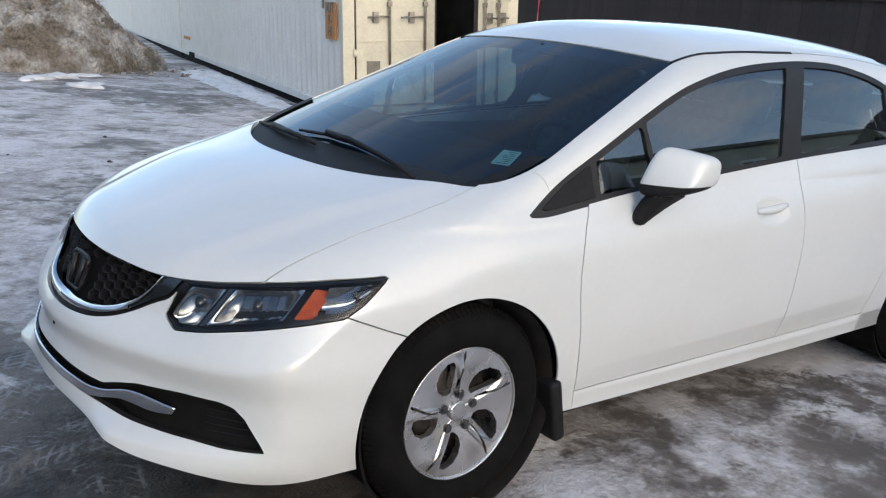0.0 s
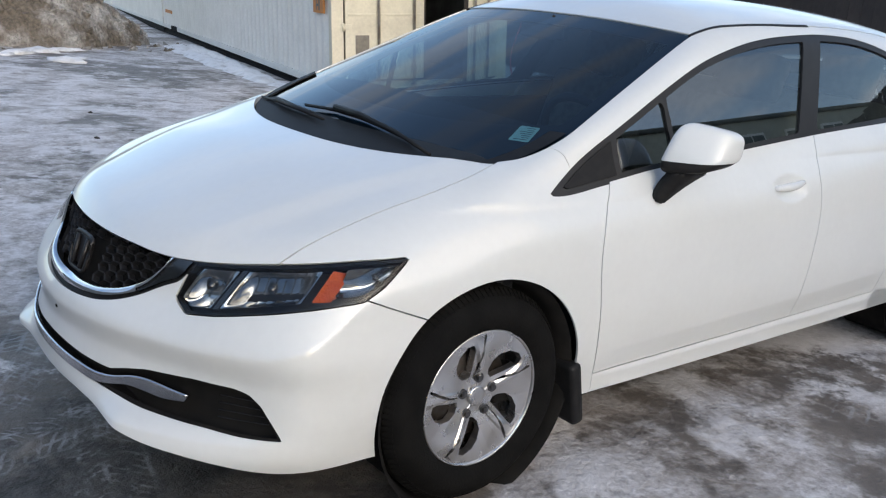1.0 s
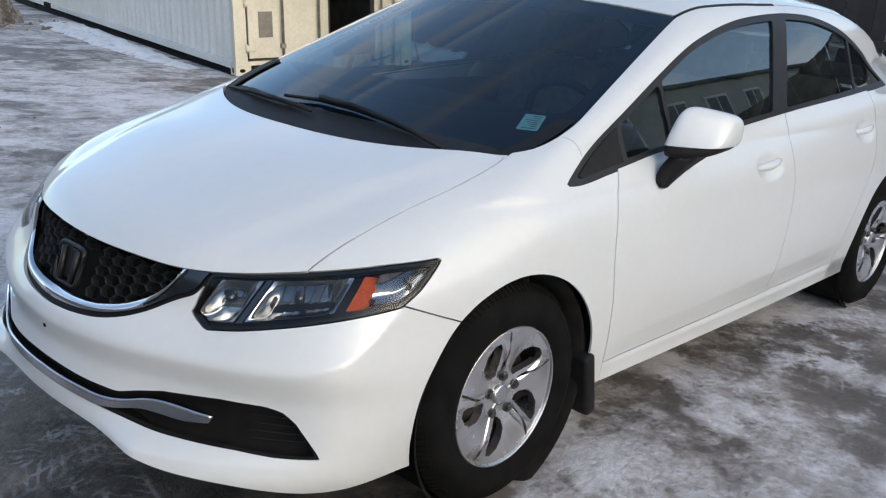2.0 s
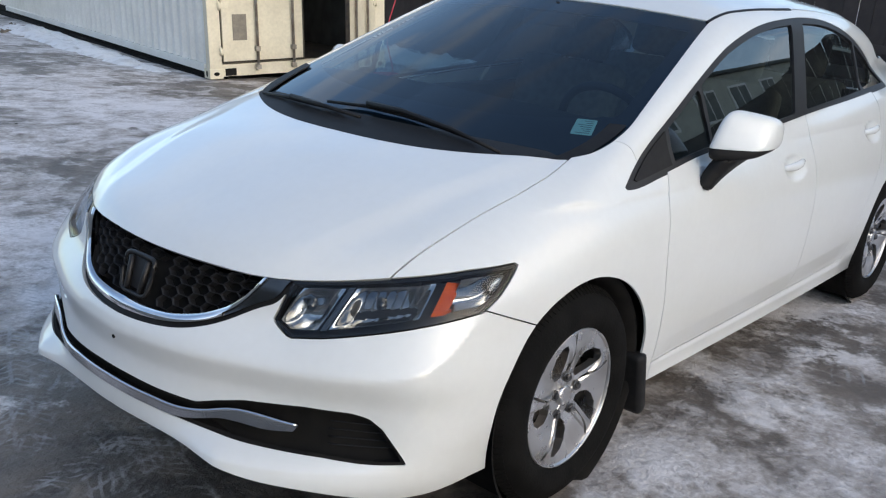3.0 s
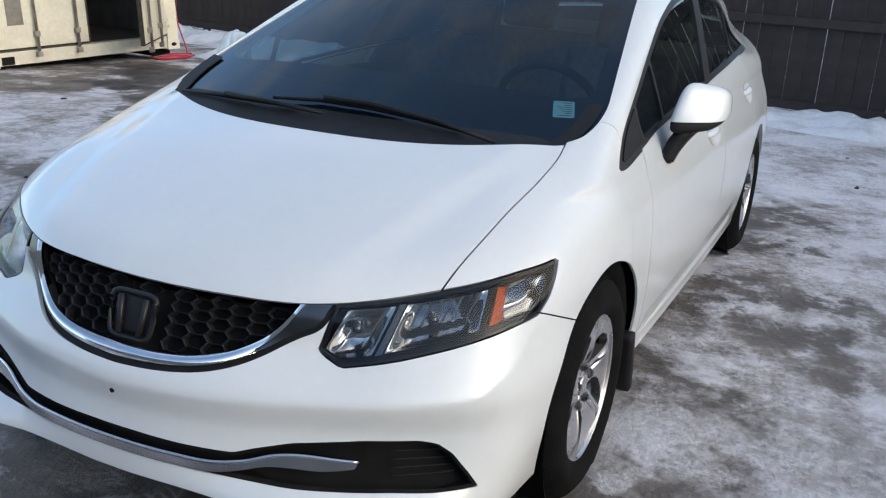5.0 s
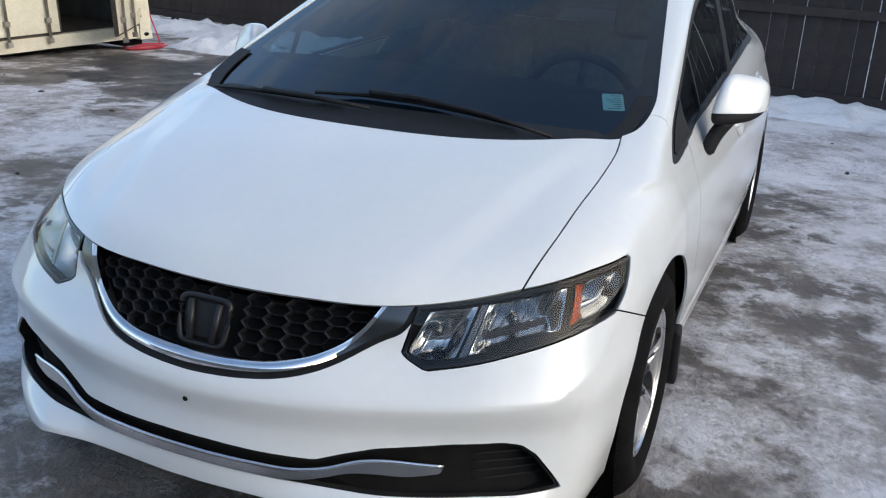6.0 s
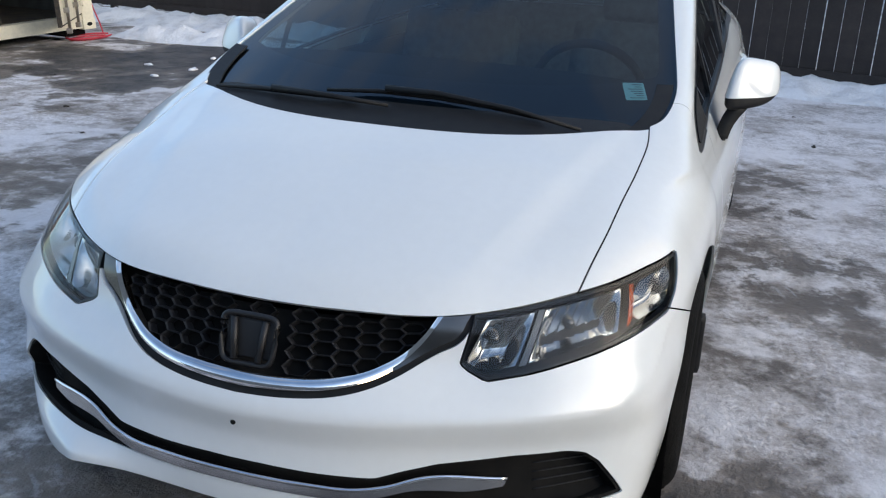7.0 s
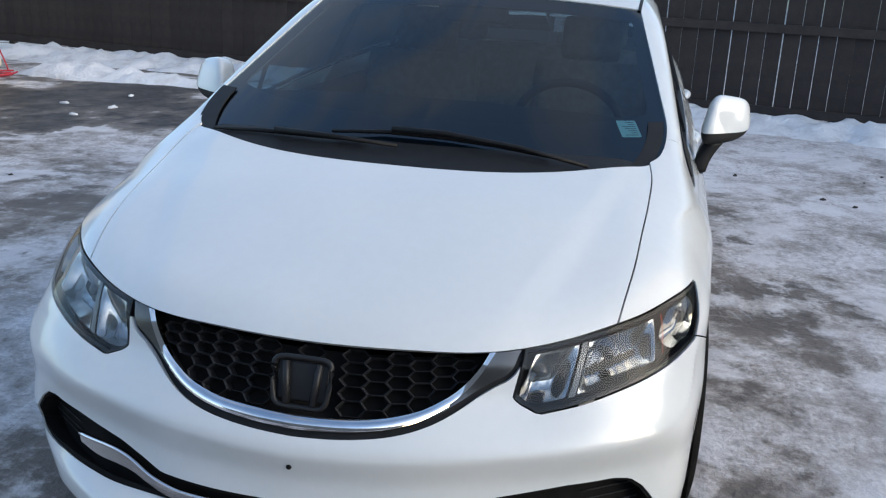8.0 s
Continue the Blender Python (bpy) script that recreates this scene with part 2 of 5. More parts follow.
def clip(m, f):
    """Keeps the part of a triangle mesh (verts, normals, triangles) where the field f is positive."""
    V, N, T = m
    ok = f >= 0
    c = ok[T].sum(1)
    keep = [T[c == 3]]
    newv, newn, base = [], [], len(V)
    mixed = T[(c == 1) | (c == 2)]
    if len(mixed):
        lone = np.where(ok[mixed].sum(1) == 1, 1, 0)
        which = np.argmax(ok[mixed] == lone[:, None].astype(bool), 1)
        rot = np.take_along_axis(mixed, (which[:, None] + np.arange(3)) % 3, 1)
        e = np.concatenate([rot[:, [0, 1]], rot[:, [0, 2]]])
        se = np.sort(e, 1)
        key, inv = np.unique(se[:, 0] * (base + 1) + se[:, 1], return_inverse=True)
        i, j = key // (base + 1), key % (base + 1)
        t = (f[i] / (f[i] - f[j] + 1e-30))[:, None]
        newv, newn = V[i] + (V[j] - V[i]) * t, N[i] + (N[j] - N[i]) * t
        ab, ac = base + inv[:len(rot)], base + inv[len(rot):]
        one = lone == 1
        keep.append(np.stack([rot[one, 0], ab[one], ac[one]], 1))
        two = ~one
        keep.append(np.stack([ab[two], rot[two, 1], rot[two, 2]], 1))
        keep.append(np.stack([ab[two], rot[two, 2], ac[two]], 1))
        V, N = np.concatenate([V, newv]), np.concatenate([N, newn])
    T = np.concatenate(keep)
    used, inv = np.unique(T, return_inverse=True)
    return V[used], N[used] / np.linalg.norm(N[used], axis=1)[:, None], inv.reshape(T.shape)


def panel(name, m, mat, parent, label="", flange=0.012, offset=0.0):
    """Makes a sheet of the car's skin an object, with its edges turned inwards by the flange."""
    V, N, T = m
    V = V + N * offset
    if flange:
        e = np.sort(np.concatenate([T[:, [0, 1]], T[:, [1, 2]], T[:, [2, 0]]]), 1)
        k, n = np.unique(e[:, 0] * (len(V) + 1) + e[:, 1], return_counts=True)
        edge = set(k[n == 1].tolist())
        d = np.concatenate([T[:, [0, 1]], T[:, [1, 2]], T[:, [2, 0]]])
        dk = np.sort(d, 1)
        rim = d[[kk in edge for kk in (dk[:, 0] * (len(V) + 1) + dk[:, 1]).tolist()]]
        ids, inv = np.unique(rim, return_inverse=True)
        inv = inv.reshape(rim.shape)
        b = len(V)
        away = np.zeros((len(ids), 3))
        tang = V[rim[:, 1]] - V[rim[:, 0]]
        out = np.cross(tang, N[rim[:, 0]])
        for c in (0, 1):
            np.add.at(away, inv[:, c], out)
        away /= np.linalg.norm(away, axis=1)[:, None] + 1e-12
        V2 = np.concatenate([V, V[ids], V[ids] - N[ids] * flange])
        N2 = np.concatenate([N, away, away])
        q0, q1 = b + inv[:, 0], b + inv[:, 1]
        L = len(ids)
        F = np.concatenate([np.stack([q1, q0, q0 + L], 1), np.stack([q1, q0 + L, q1 + L], 1)])
        V, N, T = V2, N2, np.concatenate([T, F])
    return mesh_object(name, V, T, mat, parent, label, normals=N)
NOSE = 0.2                       # centre of the nose's plan, metres behind the front axle
DEG = [0, 12, 24, 36, 46, 56, 68, 80, 90]
LEVEL = [0.16, 0.24, 0.32, 0.42, 0.50, 0.58, 0.66, 0.74, 0.90]
RADIUS = [spline(DEG, r) for r in (
    (1.041, 1.050, 1.078, 1.080, 1.035, 0.944, 0.860, 0.824, 0.807),
    (1.089, 1.094, 1.112, 1.104, 1.070, 0.961, 0.876, 0.833, 0.810),
    (1.093, 1.090, 1.081, 1.079, 1.070, 0.974, 0.891, 0.845, 0.826),
    (1.075, 1.068, 1.058, 1.063, 1.061, 0.980, 0.897, 0.855, 0.841),
    (1.075, 1.068, 1.061, 1.070, 1.062, 0.982, 0.896, 0.857, 0.847),
    (1.017, 1.012, 1.005, 1.030, 1.030, 0.969, 0.893, 0.853, 0.848),
    (0.977, 0.974, 0.976, 0.979, 0.984, 0.958, 0.891, 0.850, 0.846),
    (0.933, 0.933, 0.942, 0.937, 0.938, 0.930, 0.868, 0.843, 0.836),
    (0.852, 0.851, 0.859, 0.858, 0.857, 0.852, 0.824, 0.796, 0.784))]
HOOD_Z = spline((-0.90, -0.76, -0.66, -0.52, -0.30, -0.10, 0.10, 0.40, 1.0, 1.8, 2.6, 2.9, 3.4, 3.7), (0.56, 0.692, 0.746, 0.803, 0.879, 0.926, 0.975, 1.020, 1.05, 1.095, 1.12, 1.12, 1.11, 1.08))
HOOD_DROP = spline((-0.9, -0.52, 0.1, 0.4, 1.0, 2.6, 3.4), (0.10, 0.079, 0.048, 0.050, 0.050, 0.055, 0.06))
HOOD_EDGE = spline((-0.9, -0.5, 0.1, 0.4, 1.0, 1.7, 2.6, 3.4), (1.0, 1.1, 1.3, 1.75, 1.75, 1.6, 1.6, 1.5))
SIDE = spline((0.2, 0.9, 1.5, 2.1, 2.6, 2.9), (0.0, 0.012, 0.018, 0.018, 0.012, 0.0))
TAIL = 2.9
CREASE = spline((0, 10, 22, 34, 44, 49, 52, 60), (0.482, 0.485, 0.491, 0.496, 0.516, 0.560, 0.604, 0.66))   # height of the bumper's ridge
HANDLES = ((1.388, 0.806), (2.34, 0.862))
CHIN = spline((0, 9, 15, 19, 21, 23.5, 30, 38, 46, 60), (0.0, 0.004, 0.018, 0.038, 0.047, 0.042, 0.028, 0.013, 0.0, 0.0))   # how far the lip under the intake stands out
FOLD = spline((-0.75, -0.58, -0.40, -0.25, 0.05, 0.3), (0.38, 0.425, 0.478, 0.512, 0.585, 0.63))   # half-width of the bonnet's raised middle


def smax(a, b, k):
    h = np.maximum(k - np.abs(a - b), 0) / k
    return np.maximum(a, b) + h * h * k * 0.25
def radius(deg, z):
    rows = np.stack([r(np.abs(deg)) for r in RADIUS])
    zs = np.array(LEVEL); n = len(zs)
    i = np.clip(np.searchsorted(zs, z) - 1, 0, n - 2)
    u = np.clip((z - zs[i]) / (zs[i + 1] - zs[i]), 0, 1)
    pick = lambda k: np.take_along_axis(rows, np.clip(k, 0, n - 1)[None], 0)[0]
    p0, p1, p2, p3 = pick(i - 1), pick(i), pick(i + 1), pick(i + 2)
    h = zs[i + 1] - zs[i]
    hm = np.where(i > 0, zs[i] - zs[np.maximum(i - 1, 0)], h); hp = np.where(i < n - 2, zs[np.minimum(i + 2, n - 1)] - zs[i + 1], h)
    d0, d1, d2 = (p1 - p0) / hm, (p2 - p1) / h, (p3 - p2) / hp
    d0 = np.where(i > 0, d0, d1); d2 = np.where(i < n - 2, d2, d1)
    m1 = (d0 * h + d1 * hm) / (h + hm); m2 = (d1 * hp + d2 * h) / (h + hp)
    a, b = 1 - u, u
    return p1 * (1 + 2 * b) * a * a + p2 * b * b * (1 + 2 * a) + h * (m1 * b * a * a - m2 * a * b * b)
def skirt(x, s, z):
    """How far a point stands out of the body's sides, front and back."""
    xf = np.minimum(x - NOSE, 0); xr = np.maximum(x - TAIL, 0) * 1.12
    deg = np.degrees(np.arctan2(s, np.where(x < NOSE, -xf, 1e-9)))
    deg = np.where(x < NOSE, deg, 90.0)
    r = radius(deg, z)
    side = SIDE(np.clip(x, NOSE, TAIL))
    front = np.hypot(xf, s) - r
    tail = (np.abs(xr) ** 2.6 + np.abs(s) ** 2.6) ** (1 / 2.6) - r
    edge = CREASE(np.minimum(deg, 60)) - z
    front = front - CHIN(np.minimum(deg, 60)) * np.clip((0.318 - z) / 0.035, 0, 1)
    front = front - 0.008 * np.exp(-np.sqrt(edge * edge + 1.5e-5) / 0.035) * np.clip((57 - deg) / 6, 0, 1)
    # tuck under the doors' lower crease, and the bowls behind the handles
    tuck = np.clip((0.350 + 0.022 * x - z) / 0.07, 0, 1) * np.clip((z - 0.275) / 0.02, 0, 1) * np.clip((x - 0.42) / 0.15, 0, 1) * np.clip((2.3 - x) / 0.2, 0, 1)
    bowl = sum(np.clip(1.15 - ((x - hx) / 0.10) ** 2 - ((z - hz) / 0.044) ** 2, 0, 1) for hx, hz in HANDLES)
    return np.where(x < NOSE, front, np.where(x > TAIL, tail, s - r)) - side + 0.008 * tuck + 0.015 * bowl
def top(x, s):
    u = np.clip((s - FOLD(np.clip(x, -0.75, 0.3)) + 0.045) / 0.09, 0, 1)
    fold = 0.0085 * (0.5 - u * u * (3 - 2 * u)) * np.clip((0.30 - x) / 0.3, 0, 1)
    return HOOD_Z(x) + fold - HOOD_DROP(x) * (s / 0.65) ** 2 - HOOD_EDGE(x) * np.maximum(s - 0.58, 0) ** 2
def body(x, s, z):
    k = 0.052 + 0.048 * np.clip((x + 0.6) / 0.6, 0, 1)
    return smax(z - top(x, s), skirt(x, s, z), k)

def shield(x, s, z):
    """Out of the windshield's surface."""
    return (0.018 + 2.48 * (z - 0.95) + 0.45 * s * s - x) / 2.67
BELT_S = spline((0.2, 0.5, 1.0, 1.7, 2.3, 2.7, 3.2), (0.745, 0.757, 0.775, 0.778, 0.755, 0.715, 0.64))
ROOF_Z = spline((0.6, 1.0, 1.3, 1.7, 2.1, 2.5, 2.9), (1.28, 1.388, 1.422, 1.440, 1.434, 1.408, 1.352))
def cabin(x, s, z):
    side = (s - BELT_S(x) + 0.34 * (z - 0.90) + 0.08 * (z - 0.9) ** 2) / 1.06
    roof = z - ROOF_Z(x) + 0.075 * (s / 0.57) ** 2.4
    back = (x - 3.39 + 2.5 * (z - 1.10) + 0.35 * s * s) / 2.7
    return smax(smax(side, roof, 0.07), smax(shield(x, s, z), back, 0.02), 0.035)


def cast(f, origin, way, far):
    """Along rays from inside, the place where f turns positive, and the outward normal there."""
    lo, hi = np.zeros(len(origin)), np.full(len(origin), far)
    for _ in range(26):
        mid = (lo + hi) / 2
        p = origin + way * mid[:, None]
        out = f(p[:, 0], np.abs(p[:, 1]), p[:, 2]) > 0
        lo, hi = np.where(out, lo, mid), np.where(out, mid, hi)
    p = origin + way * lo[:, None]
    n = np.zeros_like(p)
    for k in range(3):
        d = np.zeros(3)
        d[k] = 0.004
        a, b = p + d, p - d
        n[:, k] = f(a[:, 0], np.abs(a[:, 1]), a[:, 2]) - f(b[:, 0], np.abs(b[:, 1]), b[:, 2])
    return p, n / (np.linalg.norm(n, axis=1)[:, None] + 1e-12)


def grid_triangles(cols, rows, wrap=False):
    i, j = np.meshgrid(np.arange(cols if wrap else cols - 1), np.arange(rows - 1), indexing="ij")
    i, j = i.ravel(), j.ravel()
    k = (i + 1) % cols
    a, b, c, d = i * rows + j, k * rows + j, k * rows + j + 1, i * rows + j + 1
    return np.concatenate([np.stack([a, b, c], 1), np.stack([a, c, d], 1)])


CORE = 0.30
cols = [(TAIL, math.sin(radians(a)), -math.cos(radians(a))) for a in np.arange(88, 0, -4)]
cols += [(x, 0.0, -1.0) for x in np.arange(TAIL, NOSE, -0.02)]
cols += [(NOSE, -math.cos(radians(a)), math.sin(radians(a))) for a in np.arange(-90, 90.1, 0.75)]
cols += [(x, 0.0, 1.0) for x in np.arange(NOSE + 0.02, TAIL + 0.001, 0.02)]
cols += [(TAIL, math.sin(radians(a)), math.cos(radians(a))) for a in np.arange(4, 89, 4)]
lift = np.radians(np.concatenate([np.arange(-13, 58, 0.45), np.arange(58, 90.01, 1.0)]))
C = np.array(cols)
origin = np.repeat(np.stack([C[:, 0], 0 * C[:, 0], 0 * C[:, 0] + CORE], 1), len(lift), 0)
flat = np.repeat(np.stack([C[:, 1], C[:, 2]], 1), len(lift), 0)
el = np.tile(lift, len(C))
way = np.stack([flat[:, 0] * np.cos(el), flat[:, 1] * np.cos(el), np.sin(el)], 1)


def shell(x, s, z):
    """Body and cabin run together with a soft valley at the pillars' feet."""
    k = 0.004 + 0.035 * np.clip((s - 0.60) / 0.06, 0, 1) * np.clip((0.75 - x) / 0.2, 0.3, 1) + 0.10 * np.clip((x - 2.35) / 0.5, 0, 1)
    return -smax(-body(x, s, z), -np.maximum(cabin(x, s, z), 0.855 - z), k)


P, Nrm = cast(shell, origin, way, 2.2)
BODY = (P, Nrm, grid_triangles(len(C), len(lift))[:, ::-1])

az, up_ = np.radians(np.arange(0, 360, 0.36)), np.radians(np.concatenate([np.arange(-6, 50, 0.4), np.arange(50, 90.01, 2.0)]))
az_, el_ = np.repeat(az, len(up_)), np.tile(up_, len(az))
stretch = np.stack([2.2 * np.cos(az_) * np.cos(el_), np.sin(az_) * np.cos(el_), 0.75 * np.sin(el_)], 1)
way = stretch / np.linalg.norm(stretch, axis=1)[:, None]
P, Nrm = cast(cabin, np.tile(np.array([[1.55, 0.0, 0.86]]), (len(way), 1)), way, 3.0)
CABIN = (P, Nrm, grid_triangles(len(az), len(up_), wrap=True))


def deg_z(V):
    """Angle round the nose (radians) and height of points on the front."""
    x, s = V[:, 0], np.abs(V[:, 1])
    return np.arctan2(s, np.maximum(NOSE - x, 1e-6)), V[:, 2]


def dz(pts):
    return np.array([(radians(a), z) for a, z in pts])


# ---- lines on the skin: angle round the nose in degrees and height, or x and height, or x and half-width ----
HOOD_EDGE_Z = spline((0, 11, 22, 26, 32, 40, 51, 60), (0.676, 0.676, 0.6755, 0.679, 0.689, 0.706, 0.727, 0.735))
LAMP = outline(dz([(26.4, 0.681), (24.6, 0.590), (25.2, 0.580), (27.4, 0.561), (32, 0.573), (36.7, 0.589), (44.5, 0.615), (50, 0.631), (53.4, 0.641), (56, 0.672),
                   (58.5, 0.712), (59.9, 0.734), (59.2, 0.737), (51.7, 0.728), (46, 0.717), (40, 0.706), (32, 0.690)]), 3)
LAMP_FOOT = spline((24, 27.4, 32, 36.7, 44.5, 50, 53.4, 56, 60), (0.565, 0.561, 0.573, 0.589, 0.615, 0.631, 0.641, 0.672, 0.735))   # the lamp's lower edge
GRILLE = outline(dz([(0, 0.70), (30, 0.70), (26.6, 0.679), (25.0, 0.627), (22, 0.608), (17, 0.559), (11.7, 0.531), (6, 0.520), (0, 0.517), (-5, 0.517), (-5, 0.70)]), 1, 2)
MESH_HOLE = spline((0, 5, 10.8, 15.2, 19, 20.6, 21.8), (0.551, 0.552, 0.560, 0.580, 0.618, 0.646, 0.672))
INTAKE = outline(dz([(-5, 0.376), (3, 0.375), (9, 0.371), (15.5, 0.369), (18.4, 0.384), (22.2, 0.399), (30.5, 0.412), (36.5, 0.412), (38.8, 0.404), (40.6, 0.380), (42.5, 0.335),
                     (43.9, 0.298), (38, 0.299), (33.5, 0.305), (23.5, 0.309), (16, 0.316), (8, 0.322), (-5, 0.326)]), 3)
HOOD_SEAM = spline((-0.62, -0.524, -0.455, -0.382, -0.22, -0.06, 0.06, 0.12, 0.3), (0.585, 0.608, 0.619, 0.629, 0.641, 0.651, 0.653, 0.646, 0.62))
BOTTOM = spline((0, 14, 18, 21, 24, 32, 44, 55, 70, 90), (0.276, 0.274, 0.270, 0.264, 0.254, 0.238, 0.208, 0.210, 0.215, 0.222))
DOOR_1 = spline((0.2, 0.30, 0.48, 0.75, 0.872, 1.0), (0.47, 0.452, 0.424, 0.412, 0.472, 0.53))
DOOR_2 = spline((0.2, 0.36, 0.6, 0.85, 0.97, 1.1), (1.53, 1.545, 1.565, 1.590, 1.612, 1.63))
DOOR_3 = spline((0.2, 0.45, 0.62, 0.75, 0.95, 1.1), (2.16, 2.22, 2.33, 2.42, 2.50, 2.52))
SIDE_GLASS = outline([(0.222, 0.856), (0.236, 0.866), (0.39, 0.956), (0.557, 1.030), (0.78, 1.134), (0.97, 1.214), (1.10, 1.252), (1.27, 1.290), (1.45, 1.314), (1.66, 1.328), (1.80, 1.333),
                      (2.00, 1.329), (2.14, 1.314), (2.30, 1.287), (2.42, 1.258), (2.56, 1.212), (2.70, 1.150), (2.77, 1.085), (2.79, 1.036), (2.76, 1.029), (2.30, 1.003),
                      (1.6, 0.970), (1.1, 0.934), (0.475, 0.876), (0.30, 0.852)], 1, 2)
AXLE, REAR_AXLE, HUB_Z, ARCH = 0.0, 2.70, 0.31, 0.348


def cowl_x(s):
    return -0.137 + 0.26 * (s / 0.645) ** 2.3


def shield_half(z):
    return 0.702 - 0.355 * (z - 0.96) - 0.05 * np.maximum(z - 1.0, 0)


def arches(V):
    x, z = V[:, 0], V[:, 2]
    return np.minimum(np.hypot((x - AXLE - 0.01) * 0.985, z - HUB_Z), np.hypot((x - REAR_AXLE) * 0.985, z - HUB_Z - 0.01)) - ARCH


def cut(m, *fields):
    for f in fields:
        V, N, T = m
        v = f(V)
        near = (v[T] > -0.1).any(1)
        T = T[near]
        used, inv = np.unique(T, return_inverse=True)
        m = clip((V[used], N[used], inv.reshape(T.shape)), v[used])
    return m


smin = lambda a, b, k: -smax(-a, -b, k)
GAP = 0.0018
SCUTTLE = spline((0.0, 0.12, 0.20, 0.27, 0.40), (0.60, 0.647, 0.676, 0.698, 0.735))   # half-width of the black scuttle
ax = lambda V: np.abs(V[:, 1])
in_hood_seam = lambda V: HOOD_SEAM(V[:, 0]) - ax(V)
before_cowl = lambda V: cowl_x(ax(V)) - V[:, 0]
over_edge = lambda V: np.where(V[:, 0] < 0.1, V[:, 2] - HOOD_EDGE_Z(np.degrees(deg_z(V)[0])), 1)
in_lamp = lambda V: np.where(V[:, 0] < 0.1, inside(*deg_z(V), LAMP), -1)
in_grille = lambda V: np.where(V[:, 0] < 0.1, inside(*deg_z(V), GRILLE), -1)
in_intake = lambda V: np.where(V[:, 0] < 0.1, inside(*deg_z(V), INTAKE), -1)
above_bottom = lambda V: V[:, 2] - BOTTOM(np.where(V[:, 0] < NOSE, np.degrees(deg_z(V)[0]), 90))
ahead = lambda seam: (lambda V: seam(V[:, 2]) - V[:, 0])
behind = lambda seam: (lambda V: V[:, 0] - seam(V[:, 2]))
bumper_line = lambda V: np.where(V[:, 0] < 0.2, (V[:, 2] - 0.642) * 0.93 + (V[:, 0] + 0.370) * 0.37, 1)  # below and ahead of it is bumper
BELT = spline((0.0, 0.30, 0.475, 1.1, 1.6, 2.3, 2.77, 3.0), (0.845, 0.852, 0.876, 0.934, 0.970, 1.003, 1.028, 1.03))
under_belt = lambda V: BELT(V[:, 0]) + 0.004 - V[:, 2]
pillar_seam = lambda V: V[:, 0] - 0.300 - 0.7 * (ax(V) - 0.70)
sill_z = lambda V: V[:, 2] - (0.285 + 0.008 * V[:, 0])
less = lambda f, d=GAP: (lambda V: f(V) - d)
no = lambda f, d=GAP: (lambda V: -f(V) - d)

# ---- the car ----
car = tagged(new("car"), "white four-door sedan parked on icy ground", "car")

hood = panel("hood", cut(BODY, lambda V: 0.5 - V[:, 0], less(in_hood_seam), before_cowl, less(over_edge)), PAINT, car, "smooth white bonnet", 0.014)

bumper = panel("front_bumper", cut(BODY, lambda V: 0.0 - V[:, 0], no(bumper_line), no(over_edge, 0.001), no(in_lamp), no(in_grille, 0.0), no(in_intake, 0.0), above_bottom, arches), PAINT, car, "white bumper cover", 0.02)

in_dlo = lambda V: np.where(ax(V) > 0.45, inside(V[:, 0], V[:, 2], SIDE_GLASS), -1)
glass_half = lambda V: np.where(V[:, 0] < 0.8, smin(SCUTTLE(V[:, 0]), shield_half(V[:, 2]), 0.06), shield_half(V[:, 2]))
front_edge = lambda V: np.minimum(glass_half(V) - ax(V), 1.336 - 0.095 * V[:, 1] ** 2 - V[:, 2])
wing_fields = (lambda V: 0.62 - V[:, 0], less(bumper_line), no(in_hood_seam), no(in_lamp), above_bottom, arches, less(ahead(DOOR_1)), lambda V: np.where(V[:, 2] > BELT(V[:, 0]) + 0.012, -pillar_seam(V) - 0.001, 1),
               lambda V: np.where(V[:, 0] > -0.05, ax(V) - 0.3, 1), lambda V: smax(cowl_x(ax(V)) - V[:, 0], ax(V) - glass_half(V), 0.05), no(in_dlo, 0.0))
